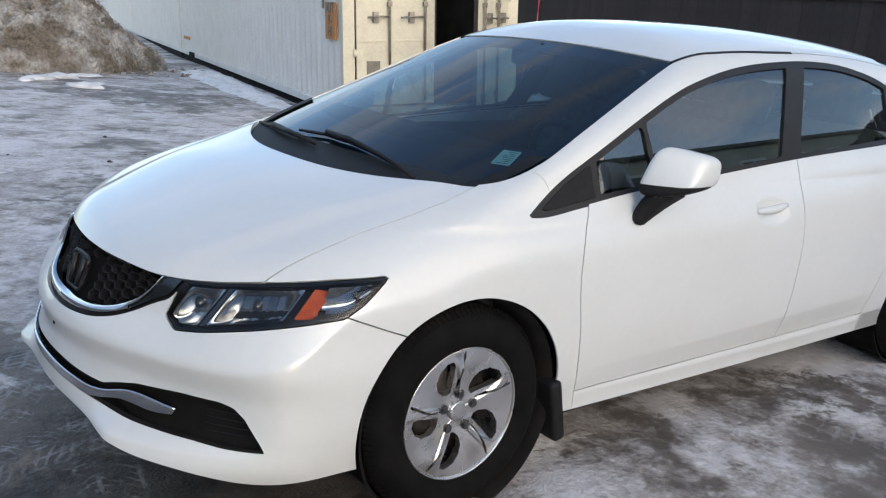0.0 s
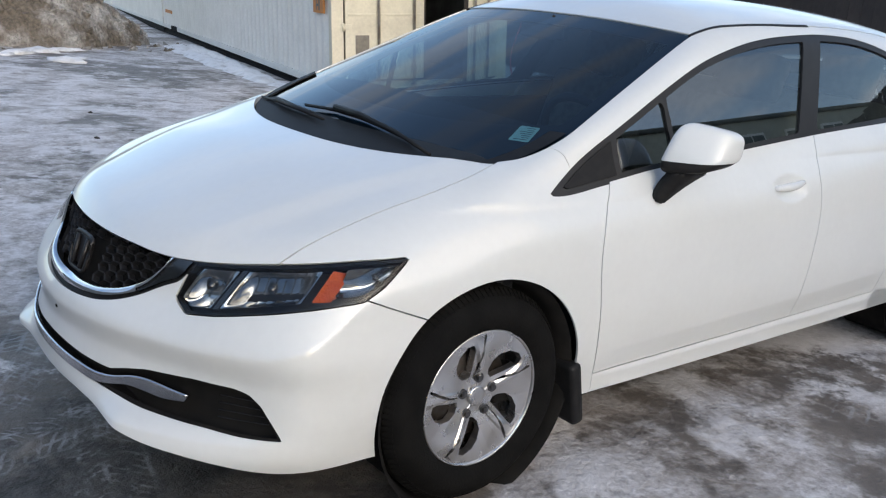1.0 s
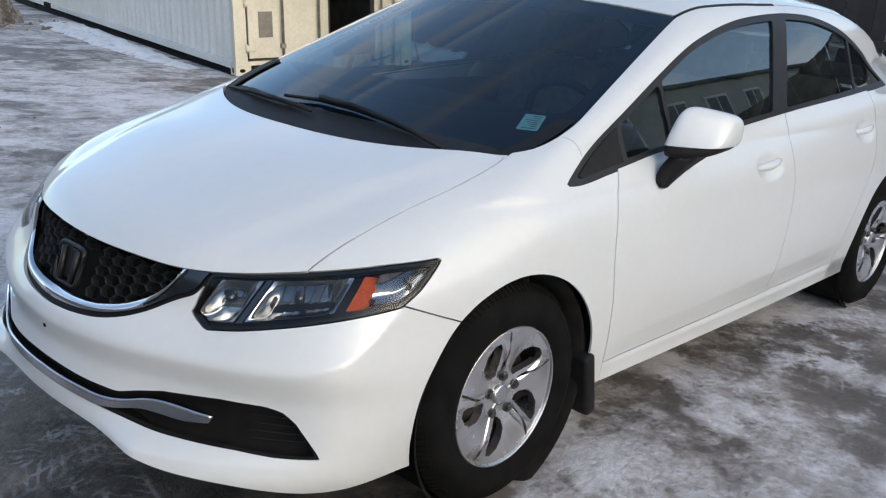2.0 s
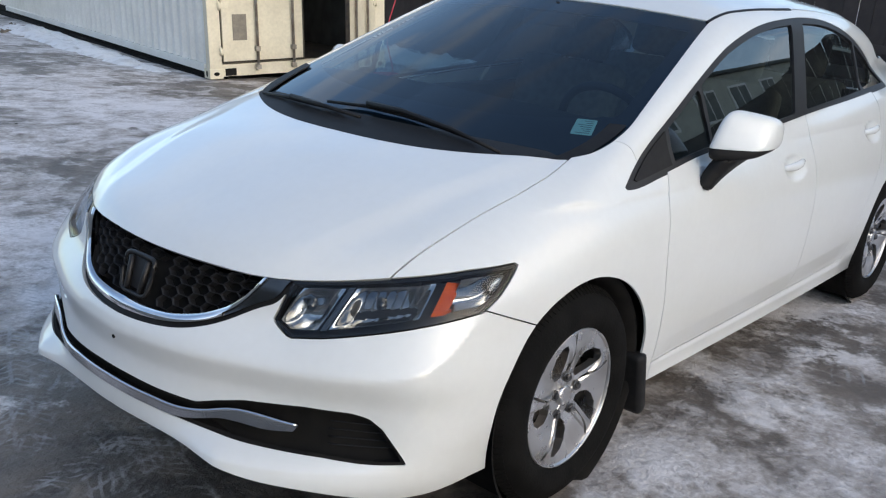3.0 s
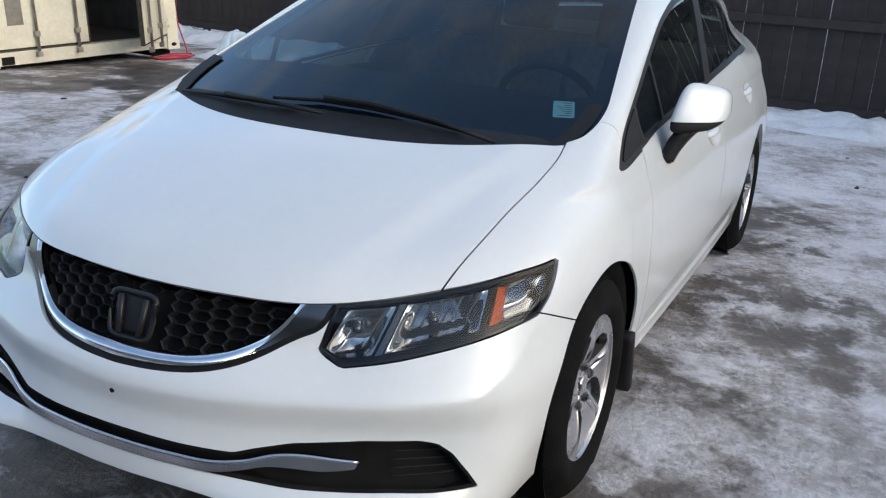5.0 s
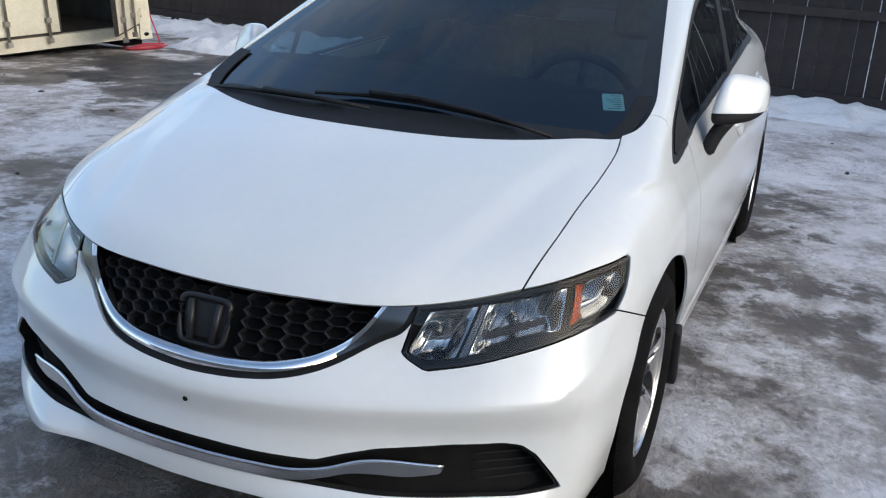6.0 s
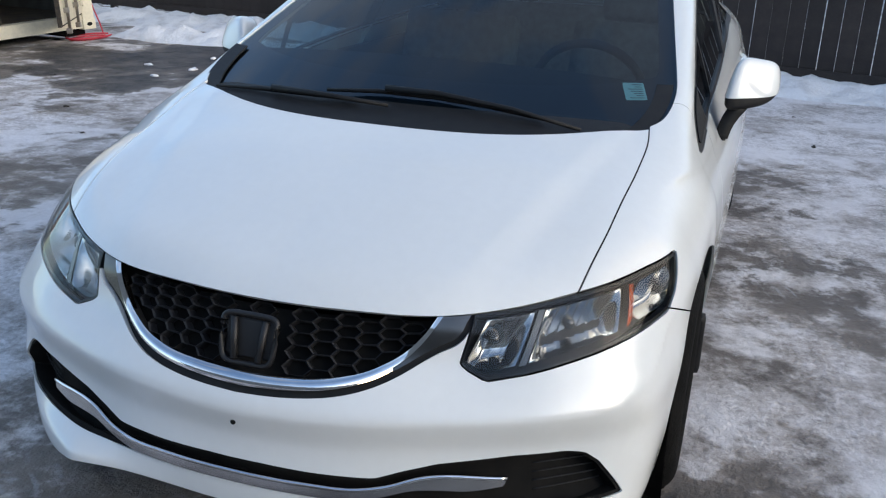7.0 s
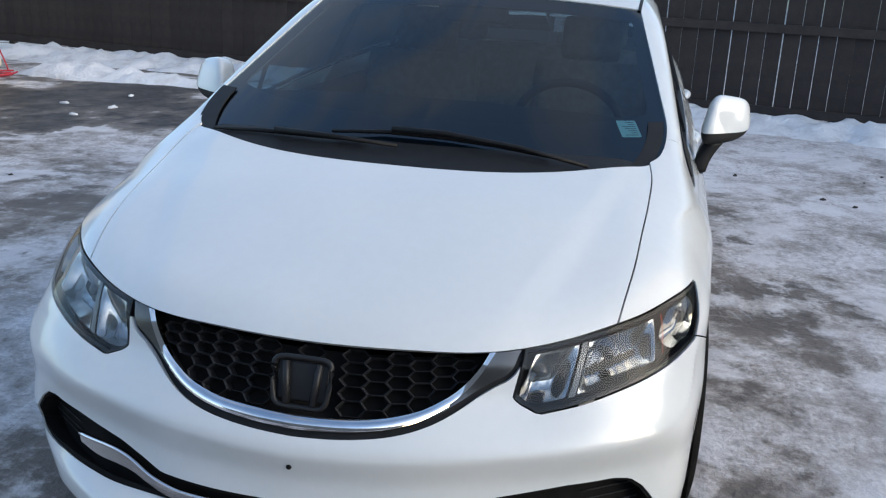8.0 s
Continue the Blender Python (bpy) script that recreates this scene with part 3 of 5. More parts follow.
for side in (-1, 1):
    on = lambda V, side=side: side * V[:, 1]
    panel("front_wing", cut(BODY, on, *wing_fields), PAINT, car, "", 0.007)
    d1 = panel("front_door", cut(BODY, on, less(behind(DOOR_1)), less(ahead(DOOR_2)), less(sill_z), under_belt, lambda V: ax(V) - 0.5), PAINT, car, "", 0.014)
    d2 = panel("rear_door", cut(BODY, on, less(behind(DOOR_2)), less(ahead(DOOR_3)), less(sill_z), under_belt, arches, lambda V: ax(V) - 0.5), PAINT, car, "", 0.014)
    panel("sill", cut(BODY, on, behind(DOOR_1), lambda V: REAR_AXLE - V[:, 0], no(sill_z), above_bottom, arches, lambda V: ax(V) - 0.5), PAINT, car, "", 0.03)
    # wheel arch liner
    vs, fs = lathe([(ARCH + 0.004, 0.0), (ARCH - 0.006, 0.004), (ARCH - 0.02, 0.05), (ARCH - 0.02, 0.24), (0.06, 0.25)], 72)
    for axle in (AXLE + 0.01, REAR_AXLE):
        o = mesh_object("wheel_arch_liner", [(x, -y, z) for x, y, z in vs], [f[::-1] for f in fs] if side > 0 else fs, DARK, car)
        o.matrix_basis = Matrix.Translation((axle - (0.036 if side > 0 else 0), side * 0.815 + (0.034 if side > 0 else 0), HUB_Z + (0.01 if axle > 1 else 0))) @ Matrix.Diagonal((1, side, 1, 1))
    # mirror
    n, q, vs, fs = 28, 18, [], []
    for i in range(q + 1):
        b = math.pi * (i / q - 0.5)
        for j in range(n):
            a = 2 * math.pi * j / n
            sq = lambda v, e: math.copysign(abs(v) ** e, v)
            X, Y, Z = sq(math.cos(b), 0.42) * sq(math.cos(a), 0.55), sq(math.cos(b), 0.42) * sq(math.sin(a), 0.45), sq(math.sin(b), 0.55)
            taper = 1 - 0.16 * Z - 0.10 * Y
            vs.append((0.765 + 0.066 * X * taper + 0.052 * Y + 0.020 * Z, side * (0.886 + 0.075 * Y * (1 - 0.16 * Z) + 0.006 * Z), 0.983 + (0.071 - 0.012 * Y) * Z * (1 - 0.10 * X) + 0.010 * max(Y, 0) ** 2 * (1 - Z)))
    for i in range(q):
        for j in range(n):
            f = (i * n + j, i * n + (j + 1) % n, (i + 1) * n + (j + 1) % n, (i + 1) * n + j)
            fs.append(f if side > 0 else f[::-1])
    V = np.array(vs)
    me = mesh_object("tmp", vs, fs, PAINT)
    N = np.array([v.normal[:] for v in me.data.vertices])
    bpy.data.objects.remove(me)
    T = np.array([t for f in fs for t in ((f[0], f[1], f[2]), (f[0], f[2], f[3]))])
    split = lambda V: V[:, 2] - (0.944 + 0.02 * (ax(V) - 0.8) + 1.6 * np.maximum(ax(V) - 0.90, 0) ** 2)
    mirror = panel("door_mirror", cut((V, N, T), split), PAINT, car, "white mirror housing with a black base", 0.004)
    panel("mirror_base", cut((V, N, T), lambda V: -split(V) - 0.002), TRIM, mirror, "matt black plastic", 0.004, -0.002)
    bm = bmesh.new()
    for k in range(6):
        t = k / 5
        w, th, c = 0.030 + 0.105 * t ** 0.8, 0.036 + 0.02 * t, Vector((0.662 + 0.085 * t, side * (0.812 + 0.040 * t * t), 0.812 + 0.100 * t))
        for dx, dy in ((-1, -1), (1, -1), (1, 1), (-1, 1)):
            bm.verts.new(c + Vector((dx * w / 2, side * dy * th / 2, -dx * 0.005)))
    bm.verts.ensure_lookup_table()
    for k in range(5):
        for j in range(4):
            bm.faces.new((bm.verts[4 * k + j], bm.verts[4 * k + (j + 1) % 4], bm.verts[4 * k + 4 + (j + 1) % 4], bm.verts[4 * k + 4 + j]))
    bm.faces.new(bm.verts[0:4])
    bm.faces.new(bm.verts[20:24])
    bmesh.ops.bevel(bm, geom=bm.edges[:], offset=0.006, segments=2, affect="EDGES")
    part("mirror_foot", bm, TRIM, mirror, "matt black mirror stalk", True)
    # door handles
    for door, (hx, hz) in zip((d1, d2), HANDLES):
        hz += 0.008
        hs = float(cast(body, np.array([[hx - 0.09, 0.0, hz]]), np.array([[0.0, 1.0, 0.0]]), 1.2)[0][0, 1]) - 0.004
        bm = bmesh.new()
        tube(bm, [(hx - 0.095 + 0.19 * k / 10, side * (hs + 0.016 * math.sin(math.pi * min(max(k / 10, 0.02), 0.98))), hz + 0.012 * (k / 10 - 0.5)) for k in range(11)],
             lambda t: 0.006 + 0.009 * math.sin(math.pi * min(max(t, 0.05), 0.95)) ** 0.5, 12)
        part("handle", bm, PAINT, door, "body-coloured pull handle", True)
        bm = bmesh.new()
        bmesh.ops.create_cone(bm, segments=12, radius1=0.006, radius2=0.006, depth=0.012, cap_ends=True, matrix=Matrix.Translation((hx + 0.085, side * (hs + 0.004), hz + 0.006)) @ Matrix.Rotation(radians(90), 4, "X"))
        if door is d1:
            part("lock", bm, DARK, door, "dark key lock", True)
        else:
            bm.free()
    # side windows in their black surround
    cab_side = lambda V, side=side: np.minimum(side * V[:, 1] - 0.45, V[:, 2] - 0.84)
    dlo = lambda V: inside(V[:, 0], V[:, 2], SIDE_GLASS)
    post_1 = lambda V: 0.786 - 0.06 * (V[:, 2] - 1.1)
    post_2 = lambda V: 1.575 + 0.41 * (V[:, 2] - 0.98)
    post_3 = lambda V: 2.43 + 0.05 * (V[:, 2] - 1.1)
    bars = lambda V: np.minimum.reduce([np.abs(V[:, 0] - post_1(V)) - 0.011, np.abs(V[:, 0] - post_2(V)) - 0.062, np.abs(V[:, 0] - post_3(V)) - 0.014, np.where(V[:, 0] < 0.52, -1, 1)])
    clear = lambda V: np.minimum(dlo(V) - 0.022, bars(V))
    panel("window_surround", cut(BODY, on, lambda V: V[:, 0] - 0.15, lambda V: V[:, 2] - 0.80, in_dlo, lambda V: -clear(V)), PRIVACY, d1, "satin black window frame", 0.01, -0.002)
    panes = cut(CABIN, cab_side, clear)
    for nm, d, lo, hi in (("quarter_pane", d1, lambda V: 0.3, post_1), ("front_window_pane", d1, post_1, post_2), ("rear_window_pane", d2, post_2, post_3), ("rear_quarter_pane", d2, post_3, lambda V: 3.0)):
        o = panel(nm, cut(panes, lambda V, lo=lo: V[:, 0] - lo(V), lambda V, hi=hi: hi(V) - V[:, 0]), GLASS, d, "", 0, -0.010)
        o.visible_shadow = False
    panel("mirror_sail", cut(BODY, on, lambda V: 0.512 - V[:, 0], lambda V: V[:, 0] - 0.15, less(in_dlo, 0.017), lambda V: V[:, 2] - 0.80), TRIM, d1, "black corner trim", 0.004, 0.002)

# rear of the body: quarters, boot lid and rear bumper
panel("rear_body", cut(BODY, less(behind(DOOR_3)), lambda V: np.where(V[:, 0] < 2.75, V[:, 2] - 0.0, 1), above_bottom, arches, lambda V: np.maximum(cabin(V[:, 0], ax(V), V[:, 2]) - 0.003, 0.92 - V[:, 2]), no(in_dlo, 0.0)), PAINT, car, "white rear quarters and boot", 0.02)

# roof, pillars, windshield, rear window
in_shield = lambda V: np.where(V[:, 0] < 1.4, front_edge(V), -1)
in_rear = lambda V: np.where(V[:, 0] > 2.5, np.minimum(0.60 - 0.25 * (V[:, 2] - 1.1) - ax(V), 1.36 - V[:, 2]), -1)
in_dlo = lambda V: np.where(ax(V) > 0.45, inside(V[:, 0], V[:, 2], SIDE_GLASS), -1)
roof_line = lambda V: ax(V) - (0.572 - 0.02 * np.abs(V[:, 0] - 1.6))
frame_fields = (no(in_shield, 0.0), no(in_rear, 0.0), no(in_dlo, 0.0), lambda V: V[:, 2] - top(V[:, 0], ax(V)) + 0.006, less(pillar_seam, 0.001), lambda V: np.where(V[:, 0] < 2.6, V[:, 2] - BELT(V[:, 0]) - 0.012, 1))
for side in (-1, 1):
    panel("pillar_frame", cut(BODY, lambda V: side * V[:, 1], less(roof_line), *frame_fields), PAINT, car, "white roof pillars", 0.012)
roof = panel("roof", cut(CABIN, no(roof_line), *frame_fields, lambda V: V[:, 2] - 1.15), PAINT, car, "", 0.012)
for side in (-1, 1):
    panel("roof_moulding", cut(CABIN, lambda V: side * V[:, 1], lambda V: 0.0055 - np.abs(roof_line(V)), lambda V: V[:, 0] - 1.04, lambda V: 1.75 - V[:, 0], lambda V: V[:, 2] - 1.15), TRIM, roof, "black rubber roof moulding", 0.006, 0.0012)
panel("headliner", cut(CABIN, no(in_shield, -0.02), no(in_rear, 0.0), no(in_dlo, -0.012), lambda V: V[:, 2] - 1.0), LINER, car, "pale grey cloth headliner", 0, -0.03)
w = panel("windshield", cut(CABIN, in_shield, lambda V: V[:, 2] - 0.90), SHIELD, car, "tinted windshield glass", 0, -0.004)
w.visible_shadow = False
panel("windshield_border", cut(CABIN, in_shield, lambda V: 0.045 - np.minimum(front_edge(V) + 0.01 * (V[:, 2] > 1.25) - 0.035 * np.clip((1.05 - V[:, 2]) / 0.08, 0, 1), (V[:, 2] - 0.962 - 0.03 * (ax(V) / 0.65) ** 4))), GLOSS_BLACK, w, "black glass border", 0, -0.007)
for side, rim, out_ in ((-1, -0.010, 0.0), (1, 0.004, 0.004)):
    panel("cowl_corner", cut(CABIN, lambda V: side * V[:, 1], lambda V: in_shield(V) + rim, lambda V: 0.052 - glass_half(V) + ax(V), lambda V: 1.012 - V[:, 2], lambda V: V[:, 2] - 0.90), TRIM, w, "matt black corner cover", out_, out_)
o = panel("rear_window", cut(CABIN, in_rear, lambda V: V[:, 2] - 1.07), GLASS, car, "", 0, -0.004)
o.visible_shadow = False
cowl = panel("cowl", cut(BODY, lambda V: V[:, 0] + 0.3, lambda V: 0.5 - V[:, 0], no(before_cowl, 0.004), lambda V: SCUTTLE(V[:, 0]) + 0.01 - ax(V), lambda V: 0.05 - body(V[:, 0], ax(V), V[:, 2])), TRIM, car, "matt black scuttle panel", 0, -0.012)

# headlamps: clear lens over a black housing with chrome bowls
def skin_patch(a0, a1, na, z0, z1, nz):
    """A fine sheet of the front's skin between two angles round the nose and two heights."""
    A, Z = (v.ravel() for v in np.meshgrid(np.radians(np.linspace(a0, a1, na)), np.linspace(z0, z1, nz), indexing="ij"))
    P, N = cast(shell, np.stack([0 * A + NOSE, 0 * A, Z], 1), np.stack([-np.cos(A), np.sin(A), 0 * A], 1), 1.6)
    T = grid_triangles(na, nz)
    if np.dot(np.cross(P[T[0, 1]] - P[T[0, 0]], P[T[0, 2]] - P[T[0, 0]]), N[T[0, 0]]) < 0:
        T = T[:, ::-1]
    return P, N, T


lamp_P, lamp_N, lamp_T = skin_patch(23.5, 61.5, 200, 0.550, 0.748, 110)
for side in (-1, 1):
    flip = np.array([1.0, side, 1.0])
    lamp_skin = cut((lamp_P * flip, lamp_N * flip, lamp_T if side > 0 else lamp_T[:, ::-1]), less(in_lamp))
    lens = panel("headlamp", lamp_skin, LENS, car, "clear headlamp with amber marker", 0.006)
    lens.visible_shadow = False
    panel("lamp_rim", cut(lamp_skin, lambda V: 0.0075 - in_lamp(V)), GLOSS_BLACK, lens, "black lamp rim", 0.02, -0.003)
    panel("housing", lamp_skin, GLOSS_BLACK, lens, "black lamp housing", 0, -0.055)
    a_ = lambda V: np.degrees(deg_z(V)[0])
    slant = lambda V: a_(V) - 34 * (V[:, 2] - 0.66)
    # each chamber is a trough: its floor faces up, its roof down, and its ends close it; the middle one is fluted
    bowls = (("low_beam_bowl", 27.6, 33.3, 0.040, 0.0010), ("main_beam_bowl", 34.7, 45.2, 0.046, 0.0022), ("turn_bowl", 48.6, 59.5, 0.036, 0.0))
    for nm, lo, hi, deep, flute in bowls:
        reg = lambda V, lo=lo, hi=hi: np.minimum.reduce([(slant(V) - lo) / 57, (hi - slant(V)) / 57, in_lamp(V) - 0.013, V[:, 2] - LAMP_FOOT(a_(V)) - 0.019])
        V, N, T = cut(lamp_skin, reg)
        foot, brow = LAMP_FOOT(a_(V)) + 0.019, HOOD_EDGE_Z(a_(V)) - 0.012
        v = np.clip((V[:, 2] - foot) / (brow - foot), 0, 1)
        ends = np.clip(np.minimum(slant(V) - lo if nm != "turn_bowl" else 9, hi - slant(V)) / (1.6 if nm != "turn_bowl" else 6.0), 0, 1)
        trough = np.sin(np.pi * v ** 0.75)
        ends = ends * ends * (3 - 2 * ends)
        rib = flute * np.mod(slant(V) / 1.3, 1) * np.clip((v - 0.15) / 0.2, 0, 1)
        V = V - N * (0.010 + deep * ends * trough + rib)[:, None]
        mesh_object(nm, V, T, REFLECTOR, lens, "fluted chrome reflector")
        mid = V[(np.abs(slant(V) - (lo + hi) / 2) < 1) & (np.abs(v - 0.6) < 0.15)].mean(0)
        bm = bmesh.new()
        bmesh.ops.create_uvsphere(bm, u_segments=16, v_segments=10, radius=0.013 if hi < 46 else 0.009, matrix=Matrix.Translation(mid + N.mean(0) * 0.006))
        part("bulb", bm, SATIN_DARK, lens, "", True)
    V, N, T = cut(lamp_skin, lambda V: np.minimum.reduce([(slant(V) - 46.6) / 57, (49.0 - slant(V)) / 57, in_lamp(V) - 0.013, V[:, 2] - LAMP_FOOT(a_(V)) - 0.019]))
    mesh_object("amber_reflector", V - N * (0.010 + 0.028 * np.clip((slant(V) - 46.6) / 2.4, 0, 1))[:, None], T, AMBER, lens, "amber side marker")
    panel("lamp_bridge", cut(lamp_skin, lambda V: np.minimum.reduce([(slant(V) - 33.7) / 57, (34.5 - slant(V)) / 57, in_lamp(V) - 0.011, V[:, 2] - LAMP_FOOT(a_(V)) - 0.017])), SATIN_DARK, lens, "dark divider", 0.014, -0.010)

# grille: honeycomb mesh, chrome bow and badge
grille_skin = cut(skin_patch(-31, 31, 280, 0.508, 0.702, 90), in_grille, no(over_edge, 0.0))
grille = panel("grille", grille_skin, DARK, car, "black honeycomb grille with a chrome bow", 0.0, -0.05)
panel("grille_gap", cut(grille_skin, lambda V: 0.022 - np.maximum(in_grille(V), 0)), TRIM, grille, "", 0.02, -0.012)
m_ = lambda V: V[:, 2] - MESH_HOLE(np.degrees(deg_z(V)[0]))
bow_skin = cut(grille_skin, no(m_, 0.0), lambda V: in_grille(V) - 0.012)
V, N, T = bow_skin
across = np.clip(2 * (in_grille(V) - 0.012) / (in_grille(V) - 0.012 - m_(V) + 1e-6) - 1, -1, 1)
to_middle = np.array([[-0.80, 0.0, 0.68]]) - V
to_middle -= N * (to_middle * N).sum(1)[:, None]
to_middle /= np.linalg.norm(to_middle, axis=1)[:, None]
Nb = N + to_middle * (0.75 * across)[:, None]
bow = (V + N * (0.006 * np.sqrt(np.maximum(1 - across ** 2, 0)) - 0.001)[:, None], Nb / np.linalg.norm(Nb, axis=1)[:, None], T)
bright = lambda V: np.maximum((17.0 - np.degrees(deg_z(V)[0])) * 0.02, m_(V) + 0.011)
chrome = panel("chrome_bow", cut(bow, bright), CHROME, grille, "curved chrome bar", 0.02)
# the bow's outer ends take a darker silver than its middle
for side in (-1, 1):
    panel("bow_wing", cut(bow_skin, no(bright, 0.0), lambda V: side * V[:, 1]), SATIN_DARK, chrome, "dark satin wing", 0.02, -0.002)


def skin_at(a, z, out=0.0):
    """The place on the front at an angle round the nose and a height."""
    c = np.array([[-math.cos(a), math.sin(a), 0.0]])
    p, n = cast(body, np.array([[NOSE, 0.0, z]]), c, 1.6)
    return p[0] + n[0] * out, n[0]


halves = {-1: bmesh.new(), 1: bmesh.new()}
ch, cw = 0.0285, 0.066
for row in range(-1, 6):
    for col in range(-9, 10):
        y, z = col * 0.775 * cw, 0.548 + (row + 0.5 * (col % 2)) * ch * 0.82
        if abs(y) < 0.068 and 0.553 < z < 0.66:
            continue
        a = math.atan2(y, 1.03)
        top_z = float(HOOD_EDGE_Z(abs(math.degrees(a))))
        if z < float(MESH_HOLE(abs(math.degrees(a)))) + 0.008 or z > top_z - 0.006 or abs(math.degrees(a)) > 20.5:
            continue
        ring = [(y + 0.5 * cw * f * u, z + 0.5 * ch * f * v) for f in (1.0, 0.89) for u, v in ((-1, 0), (-0.55, 0.82), (0.55, 0.82), (1, 0), (0.55, -0.82), (-0.55, -0.82))]
        vv = []
        for k, (yy, zz) in enumerate(ring):
            p, n = skin_at(math.atan2(yy, 1.03), zz, -0.022)
            vv.append(p - (0.0 if k < 6 else 0.003) * n)
        vv += [skin_at(math.atan2(yy, 1.03), zz, -0.045)[0] for yy, zz in ring[6:]]
        hexes = halves[-1 if y < 0 else 1]
        bv = [hexes.verts.new(p) for p in vv]
        for k in range(6):
            j = (k + 1) % 6
            hexes.faces.new((bv[k], bv[j], bv[6 + j], bv[6 + k]))
            hexes.faces.new((bv[6 + k], bv[6 + j], bv[12 + j], bv[12 + k]))
for hexes in halves.values():
    tagged(part("honeycomb", hexes, MESH, grille, "black plastic honeycomb"), kind="stuff")
badge = bmesh.new()
pts = []
for k in range(40):
    a = 2 * math.pi * k / 40
    cx, sx = math.cos(a), math.sin(a)
    wy, wz = math.copysign(abs(cx) ** 0.35, cx), math.copysign(abs(sx) ** 0.35, sx)
    pts.append((-0.80 + 0.0 + 0.32 * (wz * 0.048), wy * (0.058 + 0.004 * wz), 0.607 + wz * 0.048))
tube(badge, pts, 0.006, 8, closed=True)
for sy in (-1, 1):
    tube(badge, [(-0.803 + 0.32 * u, sy * (0.031 + 0.10 * u), 0.607 + u) for u in (-0.040, 0.0, 0.040)], 0.0075, 8)
box(badge, (-0.800, -0.052, 0.568), (-0.792, 0.052, 0.646), 0.004, Matrix.Translation((-0.796, 0, 0.607)) @ Matrix.Rotation(radians(17), 4, "Y") @ Matrix.Translation((0.800, 0, -0.607)))
bmesh.ops.translate(badge, vec=(-0.009, 0, 0), verts=badge.verts)
part("badge", badge, PRIVACY, grille, "blacked-out badge frame", True)

# lower intake with fog recesses and a silver bar
low_skin = skin_patch(-46, 46, 320, 0.285, 0.420, 64)
intake_skin = cut(low_skin, in_intake)
intake = panel("lower_intake", intake_skin, DARK, car, "black lower intake with fog lamp recesses", 0.0, -0.045)
panel("intake_edge", cut(intake_skin, lambda V: 0.007 - in_intake(V)), DARK, intake, "", 0.04, -0.005)
STRIP_TOP = spline((0, 8, 14, 17, 20, 29.8), (0.352, 0.350, 0.349, 0.357, 0.372, 0.368))
STRIP_WIDE = spline((0, 14, 18, 22, 25, 29.8, 31), (0.026, 0.024, 0.021, 0.030, 0.032, 0.018, 0.016))
strip_band = lambda V: np.minimum.reduce([STRIP_TOP(a_(V)) - V[:, 2], V[:, 2] - STRIP_TOP(a_(V)) + STRIP_WIDE(a_(V)), (30.0 - a_(V)) / 57 - 0.55 * (STRIP_TOP(a_(V)) - V[:, 2])])
strip_skin = cut(low_skin, strip_band)
bar_ = panel("silver_bar", strip_skin, SATIN, intake, "satin silver trim bar", 0.008, 0.003)
bm = bmesh.new()
tube(bm, [skin_at(radians(d), float(STRIP_TOP(abs(d))) - 0.003, 0.003)[0] for d in np.linspace(-29.8, 29.8, 90)], 0.0045, 8)
part("bar_edge", bm, CHROME, bar_, "bright chrome edge", True)
for k in range(4):
    for side in (-1, 1):
        bm = bmesh.new()
        tube(bm, [skin_at(side * radians(d), 0.375 - 0.017 * k, -0.040)[0] for d in np.linspace(33.5, 40.5 + 0.5 * k, 8)], 0.0014, 6)
        part("intake_fin", bm, MESH, intake, "", True)
bm = bmesh.new()
p, n = skin_at(0, 0.456, 0.0)
bmesh.ops.create_cone(bm, segments=16, radius1=0.0055, radius2=0.0055, depth=0.004, cap_ends=True, matrix=Matrix.Translation(p) @ Matrix.Rotation(radians(90), 4, "Y"))
part("plate_screw_hole", bm, DARK, bumper, "dark screw hole", True)

# added dark skin under the panel gaps, the gaps' shade put into its colour
for side in (-1, 1):
    panel("inner_skin", cut(BODY, lambda V: side * V[:, 1], lambda V: 0.48 - V[:, 0], lambda V: 0.05 - np.abs(in_hood_seam(V)), lambda V: V[:, 2] - 0.70, lambda V: np.where(V[:, 0] > 0, cowl_x(ax(V)) - V[:, 0] + 0.01, 1)), DARK, car, "", 0, -0.013)

# mud flaps
for side in (-1, 1):
    bm = bmesh.new()
    box(bm, (0.328, side * 0.60 - (0.250 if side < 0 else 0), 0.140), (0.372, side * 0.60 + (0.250 if side > 0 else 0), 0.345), 0.016, Matrix.Translation((0.34, 0, 0.33)) @ Matrix.Rotation(radians(-12), 4, "Y") @ Matrix.Translation((-0.34, 0, -0.33)))
    part("mud_flap", bm, TRIM, car, "black rubber mud flap", True)

# floor pan and inner shell that close the car
bm = bmesh.new()
box(bm, (-0.62, -0.52, 0.20), (3.30, 0.52, 0.26), 0.02)
box(bm, (0.42, -0.78, 0.19), (2.28, 0.78, 0.25), 0.02)
part("floor_pan", bm, DARK, car, "dark underbody")
bm = bmesh.new()
for side in (-1, 1):
    box(bm, (0.45, side * 0.735 - 0.02, 0.24), (2.45, side * 0.735 + 0.02, 0.90), 0.02)
box(bm, (0.10, -0.74, 0.25), (0.16, 0.74, 0.86), 0.02)
box(bm, (2.45, -0.72, 0.25), (2.52, 0.72, 1.02), 0.02)
part("inner_trim", bm, DASH, car, "charcoal cabin trim", True)

